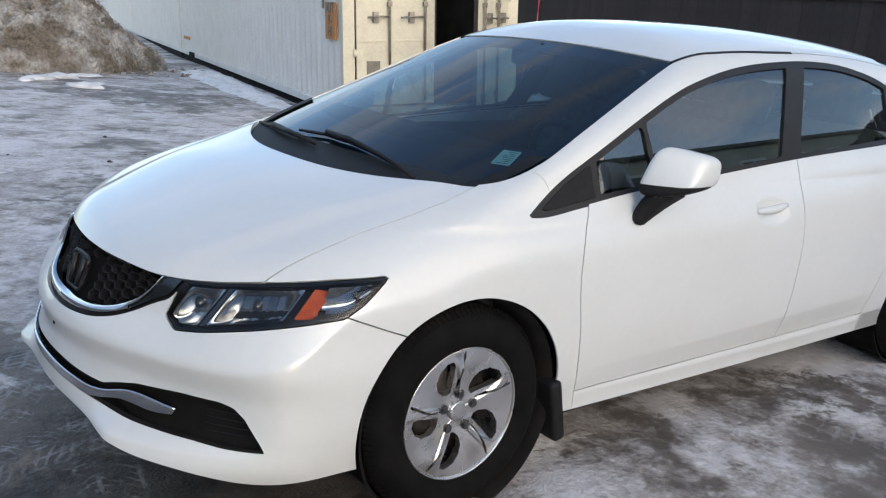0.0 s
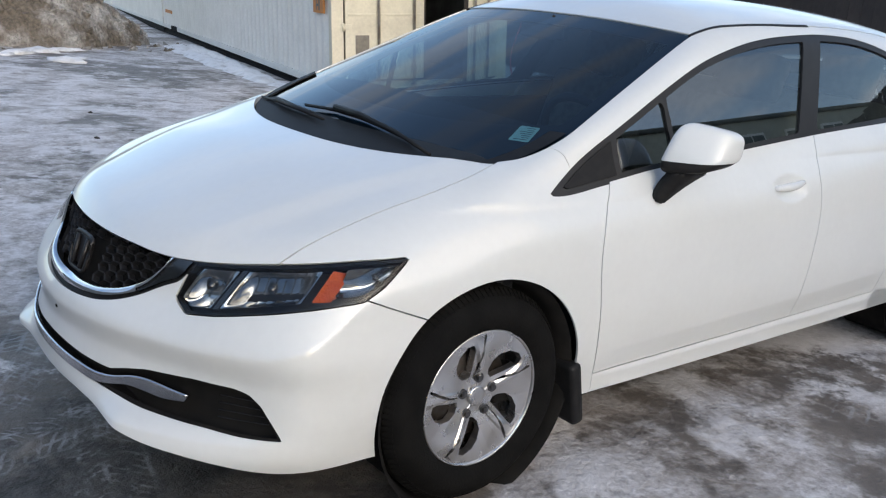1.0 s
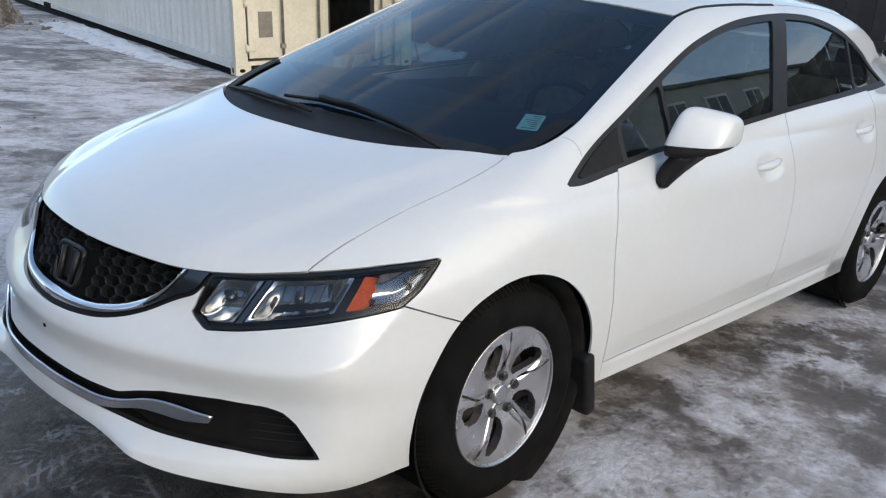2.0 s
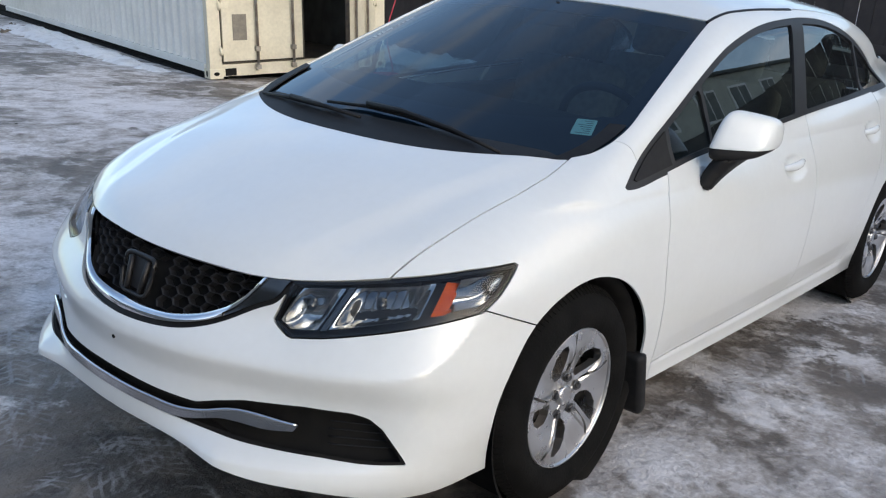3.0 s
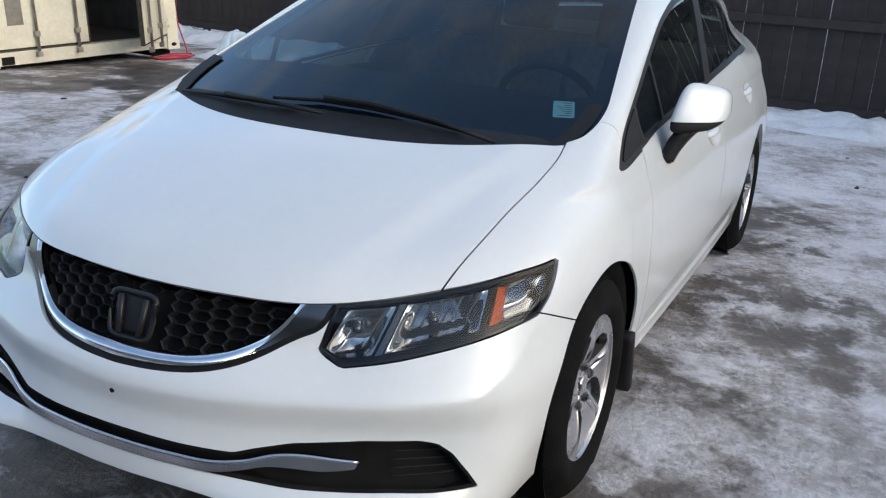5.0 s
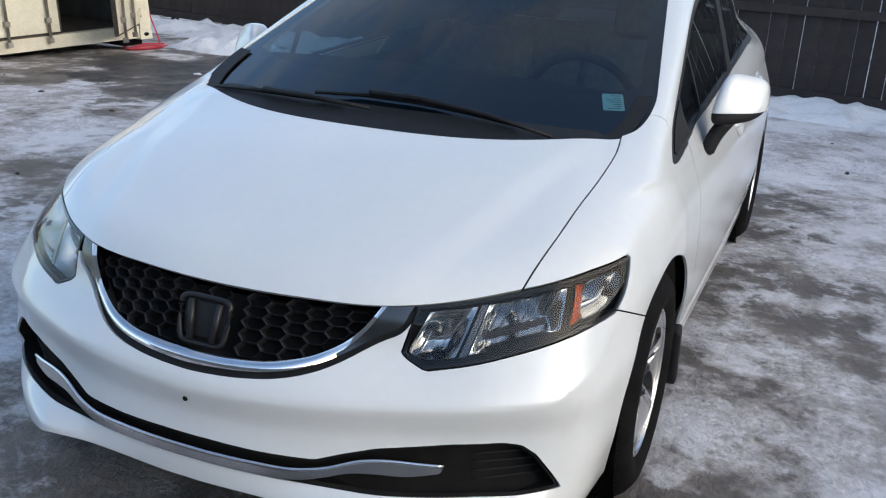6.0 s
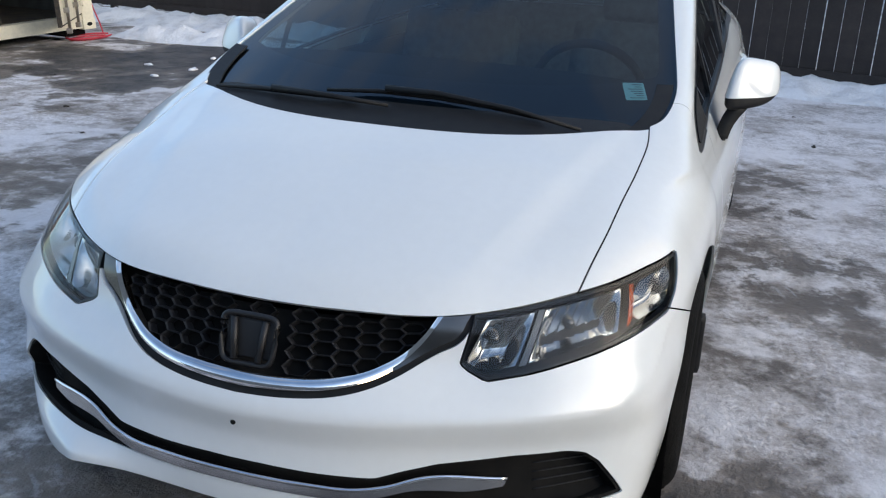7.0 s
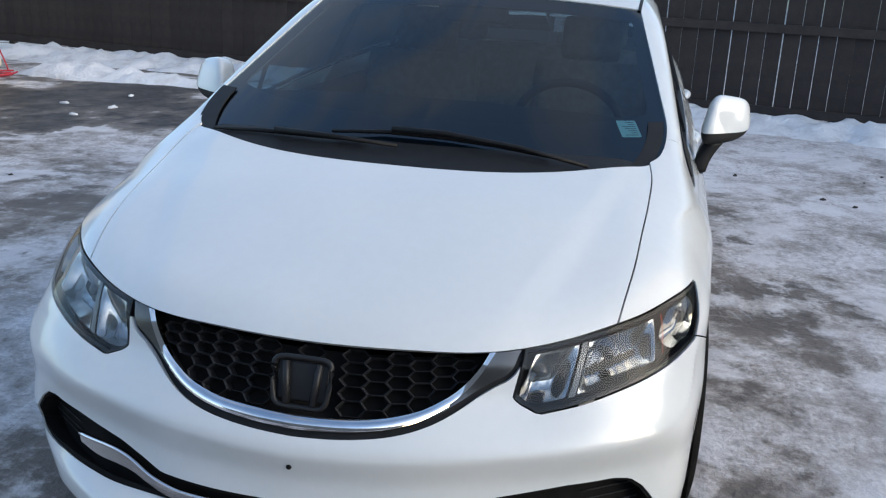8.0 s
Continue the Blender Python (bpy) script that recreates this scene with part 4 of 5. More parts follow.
# wheels
tyre_profile = [(0.197, -0.075), (0.206, -0.088), (0.230, -0.098), (0.250, -0.101), (0.268, -0.097), (0.284, -0.088), (0.298, -0.073), (0.308, -0.058), (0.3125, -0.045), (0.308, -0.043), (0.308, -0.034), (0.314, -0.032),
                (0.3145, -0.006), (0.308, -0.004), (0.308, 0.004), (0.3145, 0.006), (0.314, 0.032), (0.308, 0.034), (0.308, 0.043), (0.3125, 0.045), (0.308, 0.058), (0.298, 0.073), (0.268, 0.097), (0.197, 0.08)]
rim_profile = [(0.202, -0.081), (0.201, -0.0845), (0.198, -0.0850), (0.196, -0.083), (0.193, -0.072), (0.185, -0.05), (0.178, 0.04), (0.19, 0.08)]


def polar(pts, turn):
    return outline([(r * math.cos(radians(a) + turn), r * math.sin(radians(a) + turn)) for r, a in pts], 3)


def make_wheel():
    # dished face with five windows, a groove beside each, and blades that twist like a pinwheel
    rs, as_ = np.linspace(0.02, 0.1965, 44), np.radians(np.arange(0, 360, 1.0))
    A, R = np.meshgrid(as_, rs, indexing="ij")
    A, R = A.ravel(), R.ravel()

    def face(r, a):
        u = np.clip((r - 0.055) / 0.135, 0, 1)
        phi = np.mod(np.degrees(a) - 93 + 10 * (1 - u), 72)
        lift_ = np.interp(phi, (0, 3, 9, 13, 30, 44, 52, 66, 70, 72), (0.001, 0.0055, 0.0050, -0.002, -0.009, -0.011, -0.0085, -0.0005, 0.001, 0.001))
        return -0.060 - 0.024 * np.sin(np.pi * 0.60 * u) + 0.004 * u - lift_ * np.sin(np.pi * np.clip(u * 0.86 + 0.10, 0, 1)) ** 0.7
    V = np.stack([R * np.cos(A), face(R, A), R * np.sin(A)], 1)
    e = 1e-3
    dr = np.stack([np.cos(A), (face(R + e, A) - face(R - e, A)) / (2 * e), np.sin(A)], 1)
    da = np.stack([-R * np.sin(A), (face(R, A + e) - face(R, A - e)) / (2 * e), R * np.cos(A)], 1)
    N = np.cross(da, dr)
    N *= -np.sign(N[:, 1:2]) / np.linalg.norm(N, axis=1)[:, None]
    m = (V, N, grid_triangles(len(as_), len(rs), wrap=True))
    t = m[2][0]
    if np.cross(V[t[1]] - V[t[0]], V[t[2]] - V[t[0]])[1] > 0:
        m = (V, N, m[2][:, ::-1])
    for k in range(5):
        turn = 2 * math.pi * k / 5 + radians(93)
        for shape in ([(0.066, 21), (0.069, 34), (0.082, 42), (0.108, 43.5), (0.135, 38), (0.158, 29), (0.172, 18), (0.170, 11), (0.155, 9.5), (0.120, 12), (0.085, 17)],
                      [(0.072, 9.5), (0.105, 6.5), (0.145, 2.0), (0.189, -1.2), (0.190, -3.6), (0.145, -1.2), (0.105, 3.0), (0.073, 6.0)]):
            P2 = polar(shape, turn)
            m = cut(m, lambda V, P2=P2: -inside(V[:, 0], V[:, 2], P2))
    # leave out loose slivers between the cuts
    V, N, T = m
    mark = np.arange(len(V))
    while True:
        low = mark[T].min(1)
        nxt = mark.copy()
        for c in range(3):
            np.minimum.at(nxt, T[:, c], low)
        if (nxt == mark).all():
            break
        mark = nxt
    ids, count = np.unique(mark[T[:, 0]], return_counts=True)
    m = (V, N, T[mark[T[:, 0]] == ids[count.argmax()]])
    wheel = panel("wheel", m, ALLOY, None, "silver five-blade alloy wheel", 0.028)
    vs, fs = lathe(rim_profile, 80)
    mesh_object("rim", vs, fs, ALLOY, wheel)
    vs, fs = lathe([(0.0005, -0.0665), (0.012, -0.0665), (0.024, -0.0660), (0.029, -0.064), (0.030, -0.058)], 40)
    mesh_object("centre_cap", vs, fs, ALLOY, wheel, "plain silver cap")
    vs, fs = lathe(tyre_profile, 96)
    tyre = mesh_object("tyre", vs, fs, RUBBER, wheel, "dirty black tyre")
    lugs = bmesh.new()
    for k in range(110):
        a = 2 * math.pi * k / 110
        for sgn in (-1, 1):
            m = Matrix.Rotation(a + 0.015 * sgn, 4, "Y") @ Matrix.Translation((0.302, sgn * 0.062, 0))
            box(lugs, (-0.008, -0.015, -0.0058), (0.0058, 0.015, 0.0058), 0, m @ Matrix.Rotation(radians(sgn * 36), 4, "Z"))
    tagged(part("tread_block", lugs, RUBBER, tyre), kind="stuff")
    for k in range(5):
        a = 2 * math.pi * k / 5 + radians(89)
        bm = bmesh.new()
        bmesh.ops.create_cone(bm, segments=6, radius1=0.0115, radius2=0.0095, depth=0.014, cap_ends=True, matrix=Matrix.Translation((0.0565 * math.cos(a), -0.066, 0.0565 * math.sin(a))) @ Matrix.Rotation(radians(90), 4, "X"))
        bmesh.ops.create_cone(bm, segments=16, radius1=0.0145, radius2=0.0145, depth=0.006, cap_ends=True, matrix=Matrix.Translation((0.0565 * math.cos(a), -0.064, 0.0565 * math.sin(a))) @ Matrix.Rotation(radians(90), 4, "X"))
        part("lug_nut", bm, STEEL, wheel, "steel lug nut")
    vs, fs = lathe([(0.05, -0.03), (0.132, -0.03), (0.134, -0.02), (0.134, 0.0)], 48)
    mesh_object("brake_disc", vs, fs, BRAKE, wheel, "rusty brake disc")
    bm = bmesh.new()
    box(bm, (0.085, -0.045, -0.055), (0.165, 0.03, 0.055), 0.012)
    part("brake_caliper", bm, DARK, wheel, "", True)
    vs, fs = lathe([(0.01, 0.03), (0.18, 0.03)], 40)
    mesh_object("brake_shield", vs, fs, DARK, wheel)
    return wheel


wheel = make_wheel()
wheel.parent = car
wheel.matrix_basis = Matrix.Translation((AXLE, -0.738, HUB_Z))
for x, y, turn in ((AXLE - 0.035, 0.770, 180), (REAR_AXLE, -0.752, 0), (REAR_AXLE - 0.035, 0.793, 180)):
    copy_thing(wheel, Matrix.Translation((x, y, HUB_Z)) @ Matrix.Rotation(radians(turn), 4, "Z") @ Matrix.Rotation(radians(24 * (x > 1)), 4, "Y"))

# wipers
for pts, arm in (([(0.042, 0.226, 0.963), (0.055, 0.08, 0.972), (0.052, -0.08, 0.972), (0.045, -0.23, 0.962), (0.038, -0.38, 0.945)], [(0.045, 0.06, 0.984), (0.040, -0.09, 0.984), (0.030, -0.30, 0.964), (0.020, -0.485, 0.930)]),
                 ([(0.092, 0.585, 0.932), (0.05, 0.42, 0.945), (0.012, 0.25, 0.952), (0.0, 0.12, 0.953)], [(0.03, 0.38, 0.955), (-0.005, 0.22, 0.958), (-0.02, 0.03, 0.950)])):
    bm = bmesh.new()
    tube(bm, pts, lambda t: 0.008 - 0.003 * abs(2 * t - 1), 8)
    blade = part("wiper_blade", bm, TRIM, car, "black wiper", True)
    bm = bmesh.new()
    tube(bm, arm, lambda t: 0.010 - 0.005 * t, 8)
    part("wiper_arm", bm, TRIM, blade, "", True)

# sticker inside the windshield
in_sticker = lambda V: np.minimum.reduce([V[:, 1] + 0.606 - 0.75 * (V[:, 2] - 1.0), -0.551 + 0.75 * (V[:, 2] - 1.0) - V[:, 1], V[:, 2] - 0.984, 1.019 - V[:, 2], 0.6 - V[:, 0]])
sticker_skin = cut(CABIN, in_sticker)
sticker = panel("sticker", sticker_skin, PAPER, car, "pale green printed sticker", 0, -0.006)
for k in range(7):
    z0, e = 0.9870 + 0.0044 * k, 0.004 + 0.006 * ((k * 3) % 4)
    panel("print_line", cut(sticker_skin, lambda V: V[:, 2] - z0, lambda V: z0 + 0.0013 - V[:, 2], lambda V: V[:, 1] + 0.599 - 0.75 * (V[:, 2] - 1.0), lambda V: -0.558 - e + 0.75 * (V[:, 2] - 1.0) - V[:, 1]), PRINT, sticker, "", 0, -0.0045)

# cabin furniture
bm = bmesh.new()
prof = [(0.10, 0.86), (0.16, 0.905), (0.30, 0.925), (0.52, 0.945), (0.62, 0.93), (0.66, 0.87), (0.60, 0.70), (0.55, 0.5), (0.2, 0.5)]
n = 24
rings = []
for k in range(n + 1):
    y = -0.70 + 1.40 * k / n
    hood_bump = 0.045 * math.exp(-((y + 0.36) / 0.17) ** 2)
    rings.append([bm.verts.new((x - 0.10 * (y / 0.7) ** 2 * (0.3 < x), y, z + (hood_bump if 0.4 < x < 0.64 and z > 0.8 else 0) - 0.02 * (y / 0.7) ** 2)) for x, z in prof])
for a, b in zip(rings, rings[1:]):
    for i in range(len(prof) - 1):
        bm.faces.new((a[i], b[i], b[i + 1], a[i + 1]))
part("dashboard", bm, DASH, car, "charcoal dashboard", True)
bm = bmesh.new()
wheel_m = Matrix.Translation((0.80, -0.36, 0.90)) @ Matrix.Rotation(radians(-24), 4, "Y")
tube(bm, [wheel_m @ Vector((0, 0.185 * math.cos(2 * math.pi * k / 40), 0.185 * math.sin(2 * math.pi * k / 40))) for k in range(40)], 0.015, 8, closed=True)
for a in (0, 180, 270):
    tube(bm, [wheel_m @ Vector((0, 0.05 * math.cos(radians(a)), 0.05 * math.sin(radians(a)))), wheel_m @ Vector((0, 0.18 * math.cos(radians(a)), 0.18 * math.sin(radians(a))))], 0.014, 8)
bmesh.ops.create_uvsphere(bm, u_segments=16, v_segments=10, radius=0.065, matrix=wheel_m @ Matrix.Diagonal((0.5, 1, 1, 1)))
part("steering_wheel", bm, DASH, car, "black steering wheel", True)


def cushion(bm, lo, hi, m):
    box(bm, lo, hi, min(hi[k] - lo[k] for k in range(3)) * 0.35, m)


def seat(x, y, width, name):
    bm = bmesh.new()
    cushion(bm, (-0.25, -width / 2, 0.33), (0.25, width / 2, 0.52), Matrix.Translation((x, y, 0)))
    base = part(name, bm, CLOTH, car, "grey cloth seat", True)
    bm = bmesh.new()
    lean = Matrix.Translation((x + 0.24, y, 0.48)) @ Matrix.Rotation(radians(20), 4, "Y")
    cushion(bm, (-0.07, -width / 2 + 0.01, 0.0), (0.08, width / 2 - 0.01, 0.60), lean)
    part("backrest", bm, CLOTH, base, "", True)
    for hy in ((0,) if width < 0.7 else (-0.36, 0.36)):
        bm = bmesh.new()
        cushion(bm, (-0.055, hy - 0.13, 0.62), (0.055, hy + 0.13, 0.80), lean)
        for s_ in (-0.05, 0.05):
            tube(bm, [lean @ Vector((0, hy + s_, 0.55)), lean @ Vector((0, hy + s_, 0.66))], 0.006, 8)
        part("headrest", bm, CLOTH, base, "", True)


seat(1.28, -0.36, 0.50, "driver_seat")
seat(1.28, 0.36, 0.50, "passenger_seat")
seat(2.05, 0.0, 1.25, "rear_bench")
bm = bmesh.new()
box(bm, (0.90, -0.11, 1.235), (0.925, 0.11, 1.29), 0.012)
tube(bm, [(0.925, 0, 1.27), (0.955, 0, 1.32)], 0.01, 8)
part("inside_mirror", bm, DASH, car, "", True)
bm = bmesh.new()
tube(bm, [(2.72, 0.0, 1.36), (2.76, 0, 1.38), (2.86, 0, 1.395)], 0.008, 8)
part("aerial", bm, TRIM, car, "", True)

# far half sheared forward, widened and lifted to fit the camera's view
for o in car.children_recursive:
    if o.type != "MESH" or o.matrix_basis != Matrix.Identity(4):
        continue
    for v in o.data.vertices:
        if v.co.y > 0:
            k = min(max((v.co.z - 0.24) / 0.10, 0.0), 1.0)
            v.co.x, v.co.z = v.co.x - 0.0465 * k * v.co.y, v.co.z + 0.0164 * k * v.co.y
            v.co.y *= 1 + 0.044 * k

# ---- the yard ----


def ground_material():
    m = bpy.data.materials.new("icy_asphalt")
    m.use_nodes = True
    nt = m.node_tree
    N, L = nt.nodes, nt.links
    p = N["Principled BSDF"]
    co = N.new("ShaderNodeTexCoord").outputs["Object"]

    def val(op, a, b=None, c=None):
        n = N.new("ShaderNodeMath")
        n.operation = op
        for i, v in enumerate((a, b, c)):
            if isinstance(v, bpy.types.NodeSocket):
                L.new(v, n.inputs[i])
            elif v is not None:
                n.inputs[i].default_value = v
        return n.outputs[0]

    def noisy(scale, detail=6.0, stretch=None, rough=0.6, warp=0.0):
        v = co
        if stretch:
            mp = N.new("ShaderNodeMapping")
            mp.inputs["Rotation"].default_value = (0, 0, radians(stretch[2]))
            mp.inputs["Scale"].default_value = (stretch[0], stretch[1], 1)
            L.new(co, mp.inputs["Vector"])
            v = mp.outputs[0]
        n = N.new("ShaderNodeTexNoise")
        n.inputs["Scale"].default_value, n.inputs["Detail"].default_value, n.inputs["Roughness"].default_value, n.inputs["Distortion"].default_value = scale, detail, rough, warp
        L.new(v, n.inputs["Vector"])
        return n.outputs[0]

    def ramp(src, a, b, c=0.0, d=1.0):
        r = N.new("ShaderNodeMapRange")
        r.interpolation_type = "SMOOTHSTEP"
        for k, v in zip(("From Min", "From Max", "To Min", "To Max"), (a, b, c, d)):
            r.inputs[k].default_value = v
        L.new(src, r.inputs["Value"])
        return r.outputs[0]

    def mix(fac, a, b):
        x = N.new("ShaderNodeMix")
        x.data_type = "RGBA"
        for sock, v in ((x.inputs[0], fac), (x.inputs[6], a), (x.inputs[7], b)):
            if isinstance(v, bpy.types.NodeSocket):
                L.new(v, sock)
            elif isinstance(v, tuple):
                sock.default_value = (*v, 1)
            else:
                sock.default_value = v
        return x.outputs[2]

    sep = N.new("ShaderNodeSeparateXYZ")
    L.new(co, sep.inputs[0])
    X, Y = sep.outputs[0], sep.outputs[1]

    def patch(cx, cy, rx, ry, turn=0.0):
        """1 in an oval patch, fading to its ragged rim."""
        c, s = math.cos(radians(turn)), math.sin(radians(turn))
        dx, dy = val("SUBTRACT", X, cx), val("SUBTRACT", Y, cy)
        u = val("DIVIDE", val("ADD", val("MULTIPLY", dx, c), val("MULTIPLY", dy, s)), rx)
        v = val("DIVIDE", val("SUBTRACT", val("MULTIPLY", dy, c), val("MULTIPLY", dx, s)), ry)
        d = val("SQRT", val("ADD", val("MULTIPLY", u, u), val("MULTIPLY", v, v)))
        return ramp(val("ADD", d, val("MULTIPLY", val("SUBTRACT", noisy(1.1, 7), 0.5), 2.6)), 1.15, 0.6)

    big, mid, small, grit = noisy(0.55, 4, warp=0.4), noisy(2.1, 6, (1, 0.75, 20), 0.62), noisy(6.5, 6, rough=0.62, warp=0.2), noisy(40, 5, rough=0.7)
    snowy = val("SUBTRACT", val("ADD", val("MULTIPLY", big, 0.80), val("ADD", val("MULTIPLY", mid, 0.85), val("MULTIPLY", small, 0.50))), 0.530)
    snowy = val("ADD", snowy, val("MULTIPLY", val("SUBTRACT", grit, 0.5), 0.16))
    # worn, wet and oily stretches, and unseen dark ones added to dim bounced light
    for args, w in PATCHES:
        snowy = val("ADD", snowy, val("MULTIPLY", patch(*args), w))
    cover = ramp(snowy, 0.42, 0.72)
    ice = mix(ramp(noisy(5.5, 8, rough=0.75), 0.35, 0.65), (0.026, 0.025, 0.026), (0.085, 0.080, 0.077))
    brown = mix(ramp(noisy(1.1, 6), 0.45, 0.62), (0.36, 0.325, 0.30), (0.25, 0.21, 0.175))
    packed = mix(ramp(grit, 0.3, 0.7), (0.52, 0.50, 0.50), (0.82, 0.80, 0.81))
    trodden = mix(ramp(noisy(3.4, 6, rough=0.6), 0.40, 0.62), (0.20, 0.176, 0.155), (0.12, 0.105, 0.093))
    low = mix(ramp(snowy, 0.42, 0.54), mix(ramp(snowy, 0.14, 0.34), ice, trodden), brown)
    col = mix(cover, low, packed)
    # dirt trodden into the ice, in blotches and in grains, and scraped crusts of cleaner snow
    col = mix(ramp(noisy(1.7, 7, rough=0.62), 0.46, 0.68, 0.0, 0.55), col, (0.22, 0.19, 0.165))
    col = mix(ramp(noisy(5.2, 7, rough=0.66, warp=0.3), 0.50, 0.70, 0.0, 0.50), col, (0.12, 0.108, 0.098))
    col = mix(ramp(noisy(19, 5, rough=0.6), 0.55, 0.68, 0.0, 0.45), col, (0.13, 0.118, 0.108))
    col = mix(val("MULTIPLY", ramp(noisy(9, 7, rough=0.66), 0.50, 0.68, 0.0, 0.55), ramp(snowy, 0.34, 0.54)), col, (0.84, 0.82, 0.83))
    crust = val("MULTIPLY", ramp(noisy(1.3, 7, rough=0.62, warp=0.4), 0.50, 0.60, 0.0, 0.70), ramp(snowy, 0.40, 0.52))
    col = mix(crust, col, (0.80, 0.785, 0.80))
    # tread prints of tyres in the slush ahead of the car
    for cx, cy, width, length, turn in TRACKS:
        c, s = math.cos(radians(turn)), math.sin(radians(turn))
        dx, dy = val("SUBTRACT", X, cx), val("SUBTRACT", Y, cy)
        u = val("ADD", val("MULTIPLY", dx, c), val("MULTIPLY", dy, s))
        v = val("SUBTRACT", val("MULTIPLY", dy, c), val("MULTIPLY", dx, s))
        area = val("MULTIPLY", ramp(val("ABSOLUTE", v), width * 0.5, width * 0.42), ramp(val("ABSOLUTE", u), length * 0.5, length * 0.40))
        wob = val("MULTIPLY", val("SUBTRACT", noisy(9, 5), 0.5), 0.09)
        v = val("ADD", v, val("MULTIPLY", wob, 0.5))
        bars = val("SINE", val("MULTIPLY", val("ADD", val("ADD", u, wob), val("MULTIPLY", val("ABSOLUTE", v), 0.8)), 165.0))
        ribs = val("SINE", val("MULTIPLY", v, 105.0))
        tread = val("MAXIMUM", ramp(bars, 0.1, 0.9), ramp(ribs, 0.5, 1.0)) if width > 0.19 else ramp(ribs, 0.55, 1.0)
        mark = val("MULTIPLY", tread, val("MULTIPLY", area, ramp(noisy(7, 7, rough=0.75), 0.42, 0.66)))
        col = mix(val("MULTIPLY", mark, 0.78), col, (0.34, 0.345, 0.36))
    L.new(col, p.inputs["Base Color"])
    wet = val("ADD", ramp(snowy, 0.46, 0.62, 0.50, 0.65), val("MULTIPLY", val("SUBTRACT", grit, 0.5), 0.3))
    p.inputs["Specular IOR Level"].default_value = 0.3
    L.new(wet, p.inputs["Roughness"])
    b = N.new("ShaderNodeBump")
    b.inputs["Strength"].default_value, b.inputs["Distance"].default_value = 0.85, 0.025
    L.new(val("ADD", val("MULTIPLY", snowy, 1.2), val("ADD", val("MULTIPLY", grit, 0.35), val("MULTIPLY", noisy(11, 6), 0.7))), b.inputs["Height"])
    L.new(b.outputs[0], p.inputs["Normal"])
    return m


# centre, half sizes and turn of each patch, and how much snow it adds
# the one at (-3.0, -2.2) is unseen, dark to cut light bounced onto the bumper
PATCHES = [((5.8, 5.0, 1.8, 1.6, 20), -0.46), ((1.2, -0.98, 2.0, 0.45, 4), -0.10), ((7.0, -2.2, 1.1, 4.2, 4), 0.26), ((8.3, 5.2, 0.35, 2.4, -8), -0.16), ((-1.0, 0.0, 1.0, 1.1, 0), -0.40), ((0.2, 1.7, 0.8, 1.2, 20), 0.06), ((3.4, -1.0, 1.0, 0.4, 0), -0.07),
           ((4.0, -2.6, 4.5, 2.2, 5), 0.05), ((1.2, 7.0, 2.4, 3.4, -10), 0.09), ((3.6, 10.5, 1.2, 2.5, -14), -0.08), ((0.7, 3.8, 0.9, 0.7, 20), -0.06), ((1.5, 5.9, 0.6, 0.35, 10), -0.14), ((-3.0, -2.2, 2.4, 3.0, 0), -0.25), ((-0.5, -0.55, 0.8, 0.6, 0), -0.25), ((-2.6, 3.0, 1.6, 3.0, 0), -0.05), ((0.4, -2.0, 1.2, 0.5, 0), 0.05),
           ((1.6, -2.6, 2.0, 0.6, 5), 0.05)]
TRACKS = [(-0.80, 0.15, 0.24, 1.3, 15), (-0.66, 1.08, 0.22, 1.7, 66), (-0.76, 0.62, 0.18, 0.75, 49), (-1.05, 0.85, 0.20, 1.5, 72), (-0.76, 0.0, 0.24, 0.9, 78), (0.5, 1.72, 0.2, 1.6, 45), (0.1, 2.0, 0.2, 1.6, 55), (1.62, -1.12, 0.16, 0.22, 20)]
GROUND = ground_material()


def swell(x, y):
    """Height of the trodden ground."""
    d = max(0.0, min(1.0, (math.hypot(x - 1.3, y) - 1.0) / 2.0))
    return 0.022 * d * noise.noise(Vector((x * 0.7, y * 0.7, 0.3))) + 0.006 * noise.noise(Vector((x * 3.1, y * 3.1, 5.0))) - 0.004 - 0.021 * max(0.0, min(y, 24.0) - 5.0)


axis_x = sorted({round(v, 3) for v in (*np.arange(-3, 9, 0.08), *np.arange(-12, 16, 0.5), *np.arange(-60, 60, 6.0), *(-2000, -800, -300, -120, 120, 300, 800, 2000))})
axis_y = sorted({round(v, 3) for v in (*np.arange(-4, 10, 0.08), *np.arange(-14, 22, 0.5), *np.arange(-60, 60, 6.0), *(-2000, -800, -300, -120, 120, 300, 800, 2000))})
gv = [(x, y, swell(x, y)) for x in axis_x for y in axis_y]
ny = len(axis_y)
gf = [(i * ny + j, (i + 1) * ny + j, (i + 1) * ny + j + 1, i * ny + j + 1) for i in range(len(axis_x) - 1) for j in range(ny - 1)]
tagged(mesh_object("ground", gv, gf, GROUND), "trodden snow and ice over dark asphalt", "ground", kind="structure")


